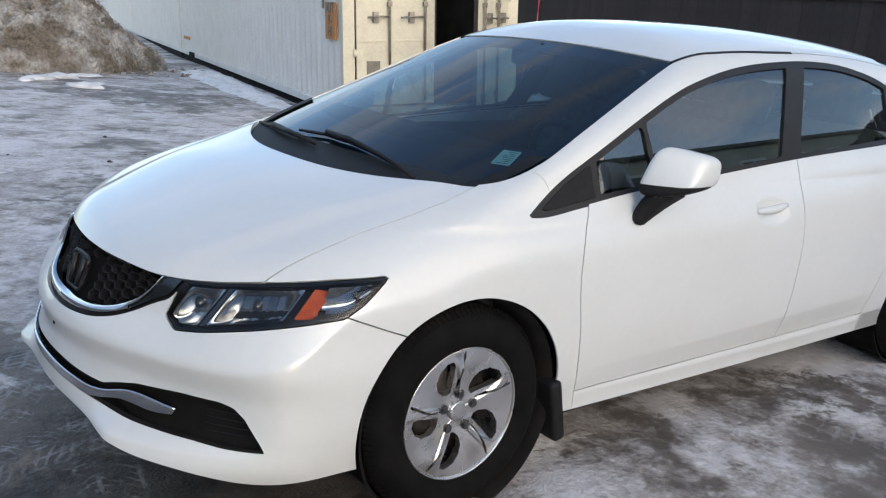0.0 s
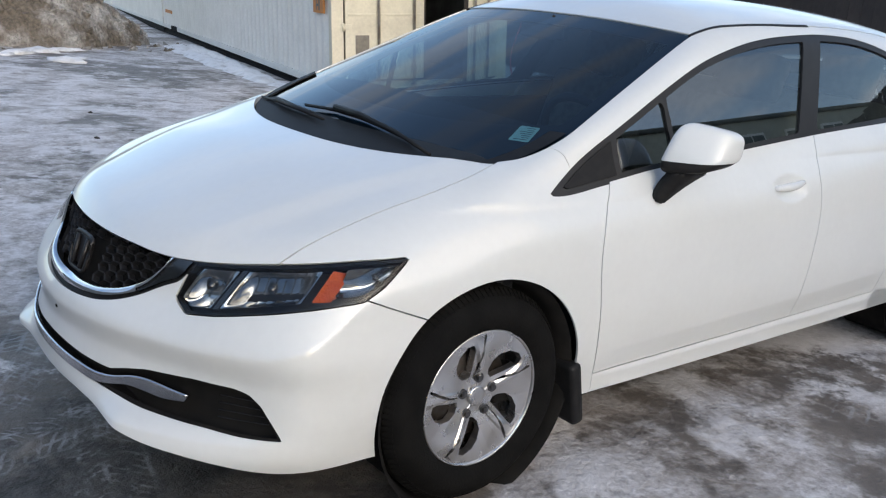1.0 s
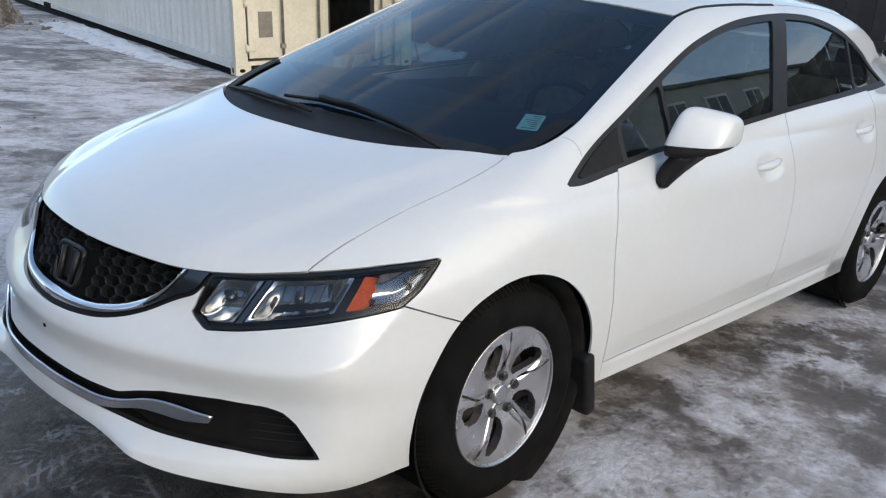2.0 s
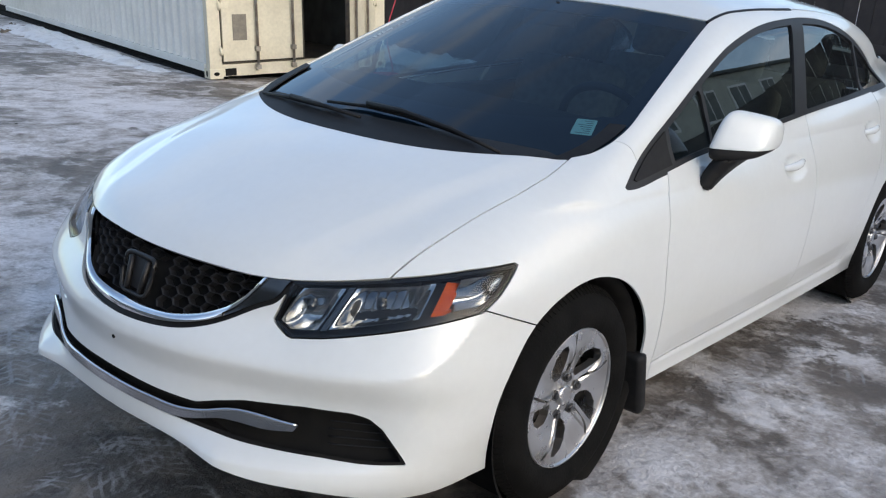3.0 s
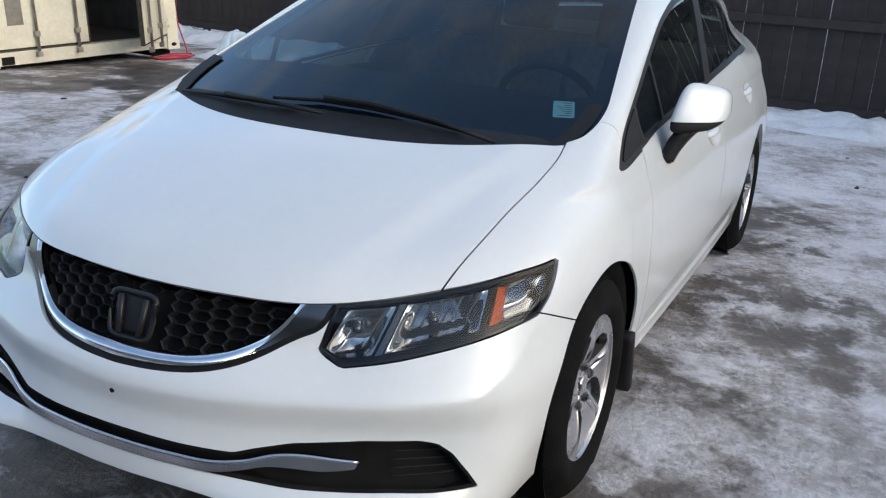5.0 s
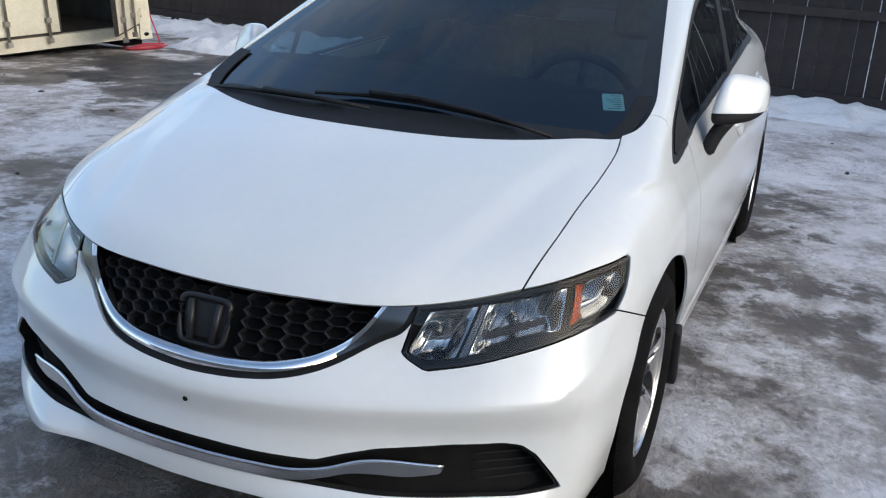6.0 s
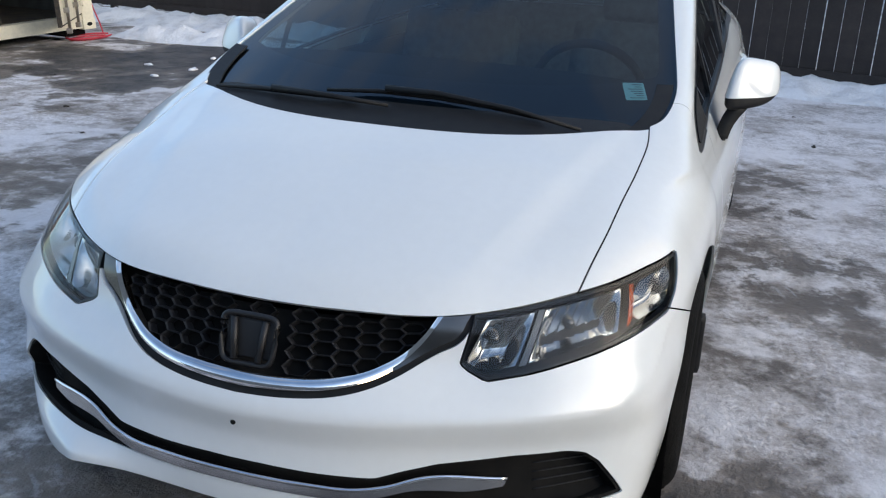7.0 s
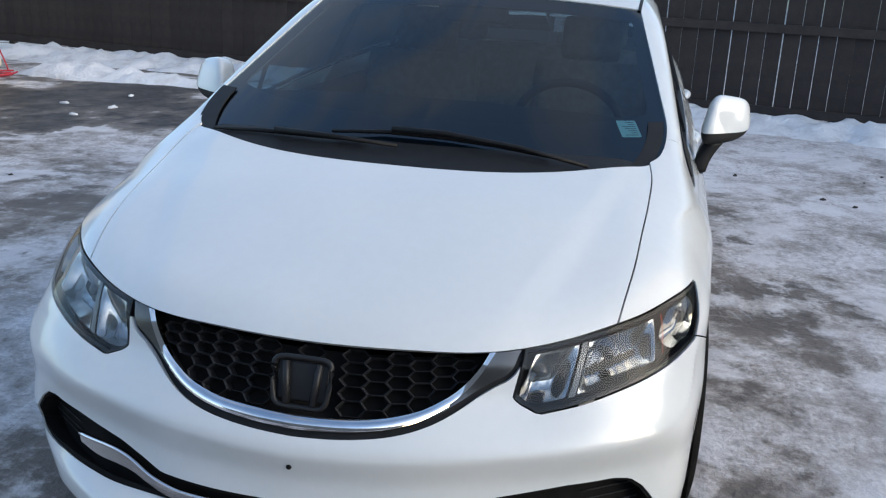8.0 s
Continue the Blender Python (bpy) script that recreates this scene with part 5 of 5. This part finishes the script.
def heap(name, rows, mat, label, category, seed, rough=0.5, step=0.07):
    """A long lumpy ridge through rows of (x, y, half-width, height)."""
    pts = [Vector(r[:2]) for r in rows]
    length = [0.0]
    for a, b in zip(pts, pts[1:]):
        length.append(length[-1] + (b - a).length)
    f = [spline(length, [r[k] for r in rows]) for k in range(4)]
    n, m = int(length[-1] / step), 18
    vs, fs = [], []
    for i in range(n + 1):
        u = length[-1] * i / n
        x, y, w, h = (float(g(u)) for g in f)
        tx, ty = float(f[0](u + 0.05)) - x, float(f[1](u + 0.05)) - y
        d = math.hypot(tx, ty)
        px, py = -ty / d, tx / d
        end = min(1.0, i / 6, (n - i) / 6)
        for j in range(m + 1):
            v = 2 * j / m - 1
            q = Vector((x * 1.0 + px * v * w, y + py * v * w, seed))
            wob = 1 + 0.5 * noise.noise(q * 1.3)
            lump = noise.fractal(q * 3.2, 0.9, 2.1, 5)
            z = end * h * max(0.0, 1 - v * v) ** 0.8 * (wob + rough * lump) - 0.012 + swell(x, y)
            vs.append((q.x + 0.05 * noise.noise(q * 4 + Vector((3, 1, 0))), q.y, z))
    for i in range(n):
        for j in range(m):
            a = i * (m + 1) + j
            fs.append((a, a + 1, a + m + 2, a + m + 1))
    return tagged(mesh_object(name, vs, fs, mat), label, category)


fence_x = lambda y: 8.55 + 0.20 * y
heap("snow_bank", [(fence_x(y) - 0.62, y, 0.72, h) for y, h in ((-9, 0.09), (-5, 0.09), (-2.5, 0.085), (0, 0.08), (2.5, 0.07), (5, 0.09), (8, 0.11), (12, 0.10))], SNOW, "low ridge of old snow along the dark fence", "snow bank", 2.0, 1.1)
heap("snow_ridge", [(7.25, 2.6, 0.2, 0.03), (7.3, 3.6, 0.26, 0.06), (7.35, 4.6, 0.30, 0.08), (7.42, 5.4, 0.34, 0.10), (7.55, 6.2, 0.36, 0.11), (7.75, 7.0, 0.30, 0.07)], SNOW, "ploughed ridge of lumpy white snow", "snow ridge", 7.0, 0.8)
heap("snow_strip", [(4.50, 8.0, 0.12, 0.03), (4.72, 9.3, 0.24, 0.05), (5.02, 10.8, 0.30, 0.06), (5.48, 12.6, 0.36, 0.075), (6.0, 14.8, 0.42, 0.08), (6.35, 16.2, 0.38, 0.08)], SNOW, "thin strip of snow beside the container", "snow strip", 11.0, 1.3)

# heap of gravelly ploughed snow
rnd = random.Random(5)
pv, pf, n = [], [], 180
for i in range(n + 1):
    for j in range(n + 1):
        u, v = 2 * i / n - 1, 2 * j / n - 1
        d = 1.17 * math.hypot(u, v) + 0.16 * noise.noise(Vector((u * 2.2, v * 2.2, 4)))
        q = Vector((u * 3, v * 3, 1))
        h = max(0.0, 1 - d) ** 0.65
        h2 = 0.75 * max(0.0, 1 - math.hypot(u + 0.42, v - 0.1) / 0.5)
        z = 2.15 * max(h, h2) * (1 + 0.25 * noise.noise(q * 0.9)) + (0.13 * noise.fractal(q * 2.4, 0.5, 2.3, 8) + 0.07 * abs(noise.noise(q * 9)) + 0.05 * abs(noise.noise(q * 21)) if max(h, h2) > 0 else 0) - 0.03
        x, y = 3.2 + u * 3.4, 17.75 + v * 3.3
        pv.append((x, y, z + swell(x, y) - 0.02 if max(h, h2) > 0 else swell(x, y) - 0.05))
pf = [(i * (n + 1) + j, (i + 1) * (n + 1) + j, (i + 1) * (n + 1) + j + 1, i * (n + 1) + j + 1) for i in range(n) for j in range(n)]
pile = tagged(mesh_object("snow_pile", pv, pf, DIRTY_SNOW), "tall heap of dirty gravelly snow", "snow pile")
# loose clods over the heap's face
cv, cf = [], []
corners = [(1, 0, 0), (0, 1, 0), (-1, 0, 0), (0, -1, 0), (0, 0, 1), (0, 0, -1)]
faces_ = [(0, 1, 4), (1, 2, 4), (2, 3, 4), (3, 0, 4), (1, 0, 5), (2, 1, 5), (3, 2, 5), (0, 3, 5)]
for k in range(4200):
    x, y, z = pv[rnd.randrange(len(pv))]
    if z < -0.3 or y > 18.5:
        continue
    r, spin = 0.022 + 0.10 * rnd.random() ** 3, Matrix.Rotation(rnd.uniform(0, 6), 3, Vector((rnd.random(), rnd.random(), 1)))
    b0 = len(cv)
    cv += [tuple(Vector((x, y, z)) + spin @ Vector(c) * r * rnd.uniform(0.6, 1.3)) for c in corners]
    cf += [tuple(b0 + i for i in f) for f in faces_]
tagged(mesh_object("clod", cv, cf, DIRTY_SNOW, pile, "", False), kind="stuff")


def lump(name, at, size, mat, label, category, seed, group=""):
    bm = bmesh.new()
    bmesh.ops.create_icosphere(bm, subdivisions=2, radius=1)
    for v in bm.verts:
        v.co *= 1 + 0.45 * noise.noise(v.co * 1.7 + Vector((seed, 0, 0)))
        v.co = Vector((v.co.x * size[0], v.co.y * size[1], max(v.co.z, -0.3) * size[2]))
    ob = part(name, bm, mat, None, "", True)
    ob.matrix_basis = Matrix.Translation((at[0], at[1], swell(*at) + 0.2 * size[2])) @ Matrix.Rotation(seed, 4, "Z")
    return tagged(ob, label, category, group)


for k, (x, y, s) in enumerate(((5.45, 4.35, 0.06), (5.5, 4.9, 0.05), (6.2, 4.6, 0.05), (2.95, 13.9, 0.34), (2.45, 13.4, 0.30), (2.75, 11.9, 0.34), (3.1, 12.4, 0.16), (3.35, 14.2, 0.25), (2.2, 13.1, 0.2), (3.6, 14.3, 0.2), (4.9, 4.4, 0.05))):
    lump("snow_chunk", (x, y), (s, s * 0.6, s * (0.35 if s < 0.1 else 0.2)), SNOW, "loose chunk of snow on the ice", "snow chunk", 1.7 * k, "snow chunks")
for k in range(26):
    x, y, s = rnd.uniform(-0.4, 6.5), rnd.uniform(-3.2, -0.95) if k % 2 else rnd.uniform(2.6, 6.5), rnd.uniform(0.006, 0.022)
    lump("debris", (x, y), (s * 1.6, s, s * 0.7), CHIP, "dark chip of grit on the ice", "debris", 2.3 * k, "grit chips")

# ---- fence ----
fence = tagged(new("fence"), "dark brown board fence with light through its gaps", "fence")
turn = math.atan2(-0.20, 1.0)
fence_m = Matrix.Translation((fence_x(-12), -12, 0)) @ Matrix.Rotation(turn, 4, "Z")
fence.matrix_basis = fence_m
board_meshes = []
for k in range(6):
    bm = bmesh.new()
    wide = 0.0888 if k >= 4 else (0.0868, 0.0845, 0.0884, 0.0858)[k]
    box(bm, (-0.009, -wide, 0.02), (0.009, wide, 2.35 - 0.01 * k), 0.002)
    me = bpy.data.meshes.new("board")
    bm.to_mesh(me)
    bm.free()
    me.materials.append(FENCE)
    board_meshes.append(me)
for k in range(int(27 / 0.1785)):
    b = new("board", board_meshes[rnd.randrange(4) if 9.25 < 0.1785 * k < 14.5 else 4 + k % 2])
    b.parent = fence
    b.matrix_basis = Matrix.Translation((rnd.uniform(-0.002, 0.002), 0.135 + 0.1785 * k + rnd.uniform(-0.0015, 0.0015), rnd.uniform(-0.01, 0.01))) @ Matrix.Rotation(radians(rnd.uniform(-0.12, 0.12)), 4, "X")
for z in (0.08, 0.95, 1.95):
    bm = bmesh.new()
    box(bm, (-0.049, -0.2, z - 0.045), (-0.0095, 27.2, z + 0.045), 0.004)
    part("rail", bm, FENCE, fence)
for k in range(12):
    bm = bmesh.new()
    box(bm, (0.0105, k * 2.4 - 0.045, -0.2), (0.10, k * 2.4 + 0.045, 2.3), 0.004)
    part("post", bm, FENCE, fence)

# ---- shipping container ----
box_m = pose(4.563, 7.269, -0.040, -0.9, -3.6, -14.1)
# length, fork pocket and orange mark are drawn out to fit the camera's view
W_, L_, H_ = 2.44, 14.6, 2.90
container = tagged(new("shipping_container"), "white corrugated shipping container with one cream door ajar", "container")
container.matrix_basis = box_m


def corrugated(name, a, b, depth, mat, z0, z1, inward):
    """A ribbed steel sheet from plan point a to b."""
    a, b = Vector(a), Vector(b)
    d = (b - a)
    n = int(d.length / 0.278)
    pts = []
    for k in range(n):
        o = k * d.length / n
        p = d.length / n
        pts += [(o, 0), (o + 0.25 * p, 0), (o + 0.5 * p, depth), (o + 0.75 * p, depth)]
    pts.append((d.length, 0))
    t = d.normalized()
    q = Vector(inward)
    vs = []
    for u, w in pts:
        c = a + t * u + q * w
        vs += [(c.x, c.y, z0), (c.x, c.y, z1)]
    fs = [(2 * k, 2 * k + 2, 2 * k + 3, 2 * k + 1) for k in range(len(pts) - 1)]
    return mesh_object(name, vs, fs, mat, container, "", False)


corrugated("side_wall", (0.02, 0.10), (0.02, L_ - 0.1), 0.036, BOX_WHITE, 0.17, H_ - 0.1, (1, 0))
corrugated("side_wall", (W_ - 0.02, 0.10), (W_ - 0.02, L_ - 0.1), 0.036, BOX_WHITE, 0.17, H_ - 0.1, (-1, 0))
corrugated("end_wall", (0.1, L_ - 0.04), (W_ - 0.1, L_ - 0.04), 0.04, BOX_WHITE, 0.17, H_ - 0.1, (0, -1))
for x in (0.0, W_ - 0.06):
    bm = bmesh.new()
    for lo, hi in ((0.178, 12.3), (13.3, L_ - 0.05)):
        box(bm, (x, lo, 0.075), (x + 0.06, hi, 0.17), 0.006)
    part("bottom_rail", bm, BOX_WHITE, container)
    bm = bmesh.new()
    box(bm, (x + 0.01, 12.3, 0.075), (x + 0.05, 13.3, 0.16))
    part("fork_pocket", bm, DARK, container)
    bm = bmesh.new()
    box(bm, (x, 0.0, H_ - 0.1), (x + 0.06, L_, H_), 0.006)
    part("top_rail", bm, BOX_WHITE, container)
for x in (0, W_ - 0.162):
    for y in (0,):
        bm = bmesh.new()
        box(bm, (x + 0.004, y + 0.004, 0.118), (x + 0.158, y + 0.12, H_), 0.006)
        part("corner_post", bm, BOX_WHITE if y else BOX_CREAM, container)
        for z in (0, H_ - 0.118):
            bm = bmesh.new()
            box(bm, (x - 0.004, y - 0.004, z), (x + 0.166, y + 0.182, z + 0.118), 0.008)
            cast_ = part("corner_casting", bm, BOX_CREAM if not y else BOX_WHITE, container)
            bm = bmesh.new()
            for c, axis in (((x - 0.005 if x == 0 else x + 0.167, y + 0.089, z + 0.06), "Y"), ((x + 0.081, y - 0.005 if y == 0 else y + 0.183, z + 0.06), "X")):
                r = bmesh.ops.create_cone(bm, segments=20, radius1=0.036, radius2=0.036, depth=0.006, cap_ends=True,
                                          matrix=Matrix.Translation(c) @ Matrix.Rotation(radians(90), 4, axis) @ Matrix.Diagonal((1.0, 0.62, 1, 1) if axis == "X" else (1.0, 0.62, 1, 1)))
            part("casting_hole", bm, DARK, cast_)
bm = bmesh.new()
box(bm, (0.16, 0.02, 0.02), (W_ - 0.16, 0.14, 0.165), 0.006)
part("door_sill", bm, BOX_CREAM, container)
bm = bmesh.new()
box(bm, (0.20, 0.012, 0.03), (0.34, 0.0185, 0.115))
part("sill_slot", bm, DARK, container)
bm = bmesh.new()
box(bm, (0.16, 0.02, H_ - 0.118), (W_ - 0.16, 0.14, H_), 0.006)
part("door_header", bm, BOX_CREAM, container)
bm = bmesh.new()
box(bm, (0.06, 0.14, 0.10), (W_ - 0.06, L_ - 0.06, 0.168))
part("container_floor", bm, PLY, container)
bm = bmesh.new()
box(bm, (0.06, 0.05, H_ - 0.05), (W_ - 0.06, L_ - 0.06, H_ - 0.01))
part("container_roof", bm, BOX_WHITE, container)
# dark grey sheets added inside the white walls so the opening looks dark
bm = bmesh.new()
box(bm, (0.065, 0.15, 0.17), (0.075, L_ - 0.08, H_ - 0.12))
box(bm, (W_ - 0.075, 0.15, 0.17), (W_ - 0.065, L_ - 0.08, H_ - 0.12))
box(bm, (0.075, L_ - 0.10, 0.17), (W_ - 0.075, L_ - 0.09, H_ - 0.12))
part("inner_lining", bm, BOX_DARK, container, "dark grey sheets inside the container")


def container_door(hinge_x, sign, angle):
    """A leaf hinged at a corner post; its own x runs from the hinge to its free edge."""
    width, z0, z1 = 1.075, 0.20, H_ - 0.15
    fx = lambda u: sign * u
    m = Matrix.Translation((hinge_x, 0.02, 0)) @ Matrix.Rotation(radians(angle), 4, "Z")

    def bx(bm, u0, u1, y0, y1, a, b, bev=0.0):
        lo, hi = sorted((fx(u0), fx(u1)))
        box(bm, (lo, y0, a), (hi, y1, b), bev)
    bm = bmesh.new()
    bx(bm, 0.02, width, -0.02, 0.02, z0, z1, 0.006)
    leaf = part("container_door", bm, BOX_CREAM, container, "cream steel door leaf")
    leaf.matrix_basis = m
    for a in (0.985, 1.70, 2.25):
        bm = bmesh.new()
        bx(bm, 0.06, width - 0.05, -0.032, -0.0202, a, a + 0.025, 0.004)
        part("door_rib", bm, BOX_CREAM, leaf)
    bm = bmesh.new()
    bx(bm, 0.0, width + 0.02, -0.006, 0.030, z0 - 0.022, z0 - 0.001)
    bx(bm, width + 0.0005, width + 0.022, -0.018, 0.03, z0, z1)
    part("door_seal", bm, RUBBER_SEAL, leaf)
    for u in (0.45, 0.93):
        bm = bmesh.new()
        tube(bm, [(fx(u), -0.055, z0 - 0.10), (fx(u), -0.055, z1 + 0.08)], 0.017, 12)
        rod = part("lock_rod", bm, GALV, leaf, "galvanised locking bar", True)
        for z in (z0 + 0.14, 1.45, z1 - 0.2, z0 - 0.08):
            bm = bmesh.new()
            bx(bm, u - 0.03, u + 0.03, -0.074, -0.0205, z - 0.028, z + 0.028, 0.006)
            part("rod_bracket", bm, GALV, rod)
        bm = bmesh.new()
        zh = 1.295
        tube(bm, [(fx(u), -0.06, zh), (fx(u - 0.10), -0.085, zh + 0.005), (fx(u - 0.34 if u > 0.5 else u - 0.30), -0.08, zh - 0.01)], 0.012, 8)
        bx(bm, u - 0.22, u - 0.15, -0.075, -0.0205, zh - 0.07, zh + 0.06, 0.005)
        part("lock_handle", bm, GALV, rod, "", True)
    for z in (z0 + 0.12, 0.85, 1.55, 2.2):
        bm = bmesh.new()
        bx(bm, -0.02, 0.10, -0.032, -0.0203, z - 0.035, z + 0.035, 0.004)
        tube(bm, [(fx(-0.012), -0.03, z - 0.05), (fx(-0.012), -0.03, z + 0.05)], 0.016, 10)
        part("hinge", bm, BOX_CREAM, leaf, "", True)
    return leaf


left_leaf = container_door(0.16, 1, 0)
right_leaf = container_door(W_ - 0.16, -1, 43)
for leaf, u0, z in ((left_leaf, 0.15, 0.445),):
    bm = bmesh.new()
    box(bm, (u0, -0.026, z), (u0 + 0.18, -0.0205, z + 0.305), 0.003)
    part("vent_plate", bm, VENT, leaf, "weathered grey plate")
bm = bmesh.new()
box(bm, (-0.62, -0.028, 1.66), (-0.53, -0.0205, 1.80), 0.002)
plate = part("data_plate", bm, PRINT, right_leaf, "dark data plate")

# height placard on the container's side
bm = bmesh.new()
box(bm, (-0.004, 0.30, 1.00), (0.018, 0.74, 1.46), 0.002)
placard = part("placard", bm, ORANGE, container, "orange height warning placard")
for text, z in (("AUT", 1.335), ("9'-", 1.185), ("HI", 1.04)):
    cu = bpy.data.curves.new("lettering", "FONT")
    cu.body, cu.size, cu.align_x, cu.offset = text, 0.175, "CENTER", 0.006
    tmp = new("lettering", cu)
    me = bpy.data.meshes.new_from_object(tmp.evaluated_get(bpy.context.evaluated_depsgraph_get()))
    bpy.data.objects.remove(tmp)
    me.materials.clear()
    me.materials.append(PRINT)
    ob = new("lettering", me)
    ob.parent = placard
    ob.matrix_basis = Matrix.Translation((-0.0065, 0.52, z)) @ Matrix(((0, 0, -1, 0), (-1, 0, 0, 0), (0, 1, 0, 0), (0, 0, 0, 1)))
for y, z in ((13.0, 0.46),):
    bm = bmesh.new()
    box(bm, (-0.002, y, z), (0.017, y + 1.0, z + 0.075))
    part("stencil_mark", bm, ORANGE, container, "faded orange mark, lengthened to fit the camera's view")
bm = bmesh.new()
box(bm, (0.0, 0.84, 1.38), (0.017, 0.90, 1.60))
part("stencil_panel", bm, VENT, container, "faded grey stencil")
# dark blocks for the skids, also standing in for the shadow below the rails
bm = bmesh.new()
box(bm, (0.03, 0.18, -0.08), (0.3, L_, 0.0))
box(bm, (W_ - 0.3, 0.18, -0.08), (W_ - 0.03, L_, 0.0))
box(bm, (0.065, 0.18, 0.0), (W_ - 0.065, L_, 0.09))
part("skid", bm, DARK, container, "dark skids and the shadow drawn under the container")

# two containers added behind the first, to carry its side on in the camera's view
for k in (1, 2):
    container = tagged(new("shipping_container"), "added white corrugated container continuing the first in the camera's view", "container")
    container.matrix_basis = box_m @ Matrix.Translation((0, (L_ + 0.03) * k, 0))
    for x, q in ((0.02, 1), (W_ - 0.02, -1)):
        corrugated("side_wall", (x, 0.10), (x, L_ - 0.1), 0.036, BOX_WHITE, 0.17, H_ - 0.1, (q, 0))
    for y, q in ((0.04, 1), (L_ - 0.04, -1)):
        corrugated("end_wall", (0.1, y), (W_ - 0.1, y), 0.04, BOX_WHITE, 0.17, H_ - 0.1, (0, q))
    for x in (0.0, W_ - 0.06):
        for nm, z0, z1 in (("bottom_rail", 0.075, 0.17), ("top_rail", H_ - 0.1, H_)):
            bm = bmesh.new()
            box(bm, (x, 0.12, z0), (x + 0.06, L_ - 0.12, z1), 0.006)
            part(nm, bm, BOX_WHITE, container)
        for y in (0.004, L_ - 0.12):
            bm = bmesh.new()
            box(bm, (x + 0.002, y, 0.075), (x + 0.062, y + 0.116, H_ - 0.003), 0.006)
            part("corner_post", bm, BOX_WHITE, container)
    bm = bmesh.new()
    box(bm, (0.06, 0.05, H_ - 0.05), (W_ - 0.06, L_ - 0.06, H_ - 0.01))
    part("container_roof", bm, BOX_WHITE, container)
    # one dark block, shadow under the container included in its colour
    bm = bmesh.new()
    box(bm, (0.02, 0, -0.12), (W_ - 0.02, L_, 0.09))
    part("skid", bm, DARK, container, "dark skids and the shadow drawn under the container")

# red cord beside the container's door
bm = bmesh.new()
pts = [(7.85 - 0.55 * t + 0.05 * math.sin(7 * t), 7.35 - 0.40 * t ** 1.5 + 0.04 * math.sin(11 * t), max(-0.02, 2.1 - 2.6 * t + 0.5 * t * t)) for t in np.linspace(0, 1, 25)]
tube(bm, pts, 0.009, 8)
for k in range(2):
    tube(bm, [(7.0 + (0.30 + 0.05 * k) * math.cos(a), 6.85 + (0.13 + 0.04 * k) * math.sin(a), -0.02 + 0.02 * k) for a in np.linspace(0, 5.6, 22)], 0.011, 8)
tagged(part("extension_cord", bm, CORD, None, "", True), "red cord hanging and coiled on the snow", "cord")

# unseen low building, added to hold back low light from the near side
shading_shed = tagged(new("building"), "unseen low building added to hold back low light", "building")
shading_shed.matrix_basis = Matrix.Translation((-4.0, -17.0, 0)) @ Matrix.Rotation(radians(6), 4, "Z")
bm = bmesh.new()
box(bm, (0, -10, 0), (13, 0, 5.2), 0.02)
part("wall", bm, WALL, shading_shed)
bm = bmesh.new()
box(bm, (-0.4, -10.4, 5.2), (13.4, 0.4, 5.6), 0.03)
part("roof", bm, WALL_DARK, shading_shed)
for k in range(2):
    bm = bmesh.new()
    box(bm, (2 + 5.0 * k, 0.004, 0.0 if k % 3 == 1 else 1.4), (4.4 + 5.0 * k, 0.05, 3.4), 0.01)
    part("window", bm, WALL_DARK, shading_shed)

# pale building beyond the fence, mirrored in the side windows
block = tagged(new("building"), "long pale two-storey building beyond the fence", "building")
block.matrix_basis = Matrix.Translation((12.6, -14.94, 0)) @ Matrix.Rotation(radians(10), 4, "Z")
bm = bmesh.new()
box(bm, (0, -11, -1), (46, 0, 7.7), 0.02)
part("wall", bm, PALE_WALL, block)
bm = bmesh.new()
box(bm, (-0.2, -11.2, 7.7), (46.2, 0.2, 7.85), 0.03)
part("roof", bm, WALL_DARK, block)
for k in range(14):
    for z in (2.9, 5.6):
        bm = bmesh.new()
        box(bm, (2.0 + 3.2 * k, 0.004, z), (3.7 + 3.2 * k, 0.07, z + 1.5), 0.01)
        frame_ = part("window", bm, BOX_WHITE, block, "white framed window")
        bm = bmesh.new()
        box(bm, (2.12 + 3.2 * k, 0.0705, z + 0.12), (2.80 + 3.2 * k, 0.085, z + 1.38))
        box(bm, (2.90 + 3.2 * k, 0.0705, z + 0.12), (3.58 + 3.2 * k, 0.085, z + 1.38))
        part("pane", bm, WALL_DARK, frame_)

# unseen plain wall behind the camera, added to dim light on the car's front
closing = bmesh.new()
box(closing, (-12.8, -30, -0.2), (-12.5, 30, 5.6), 0.02)
tagged(part("wall_west", closing, WALL), "unseen plain grey wall, added to shade the car's front", "wall", kind="structure")
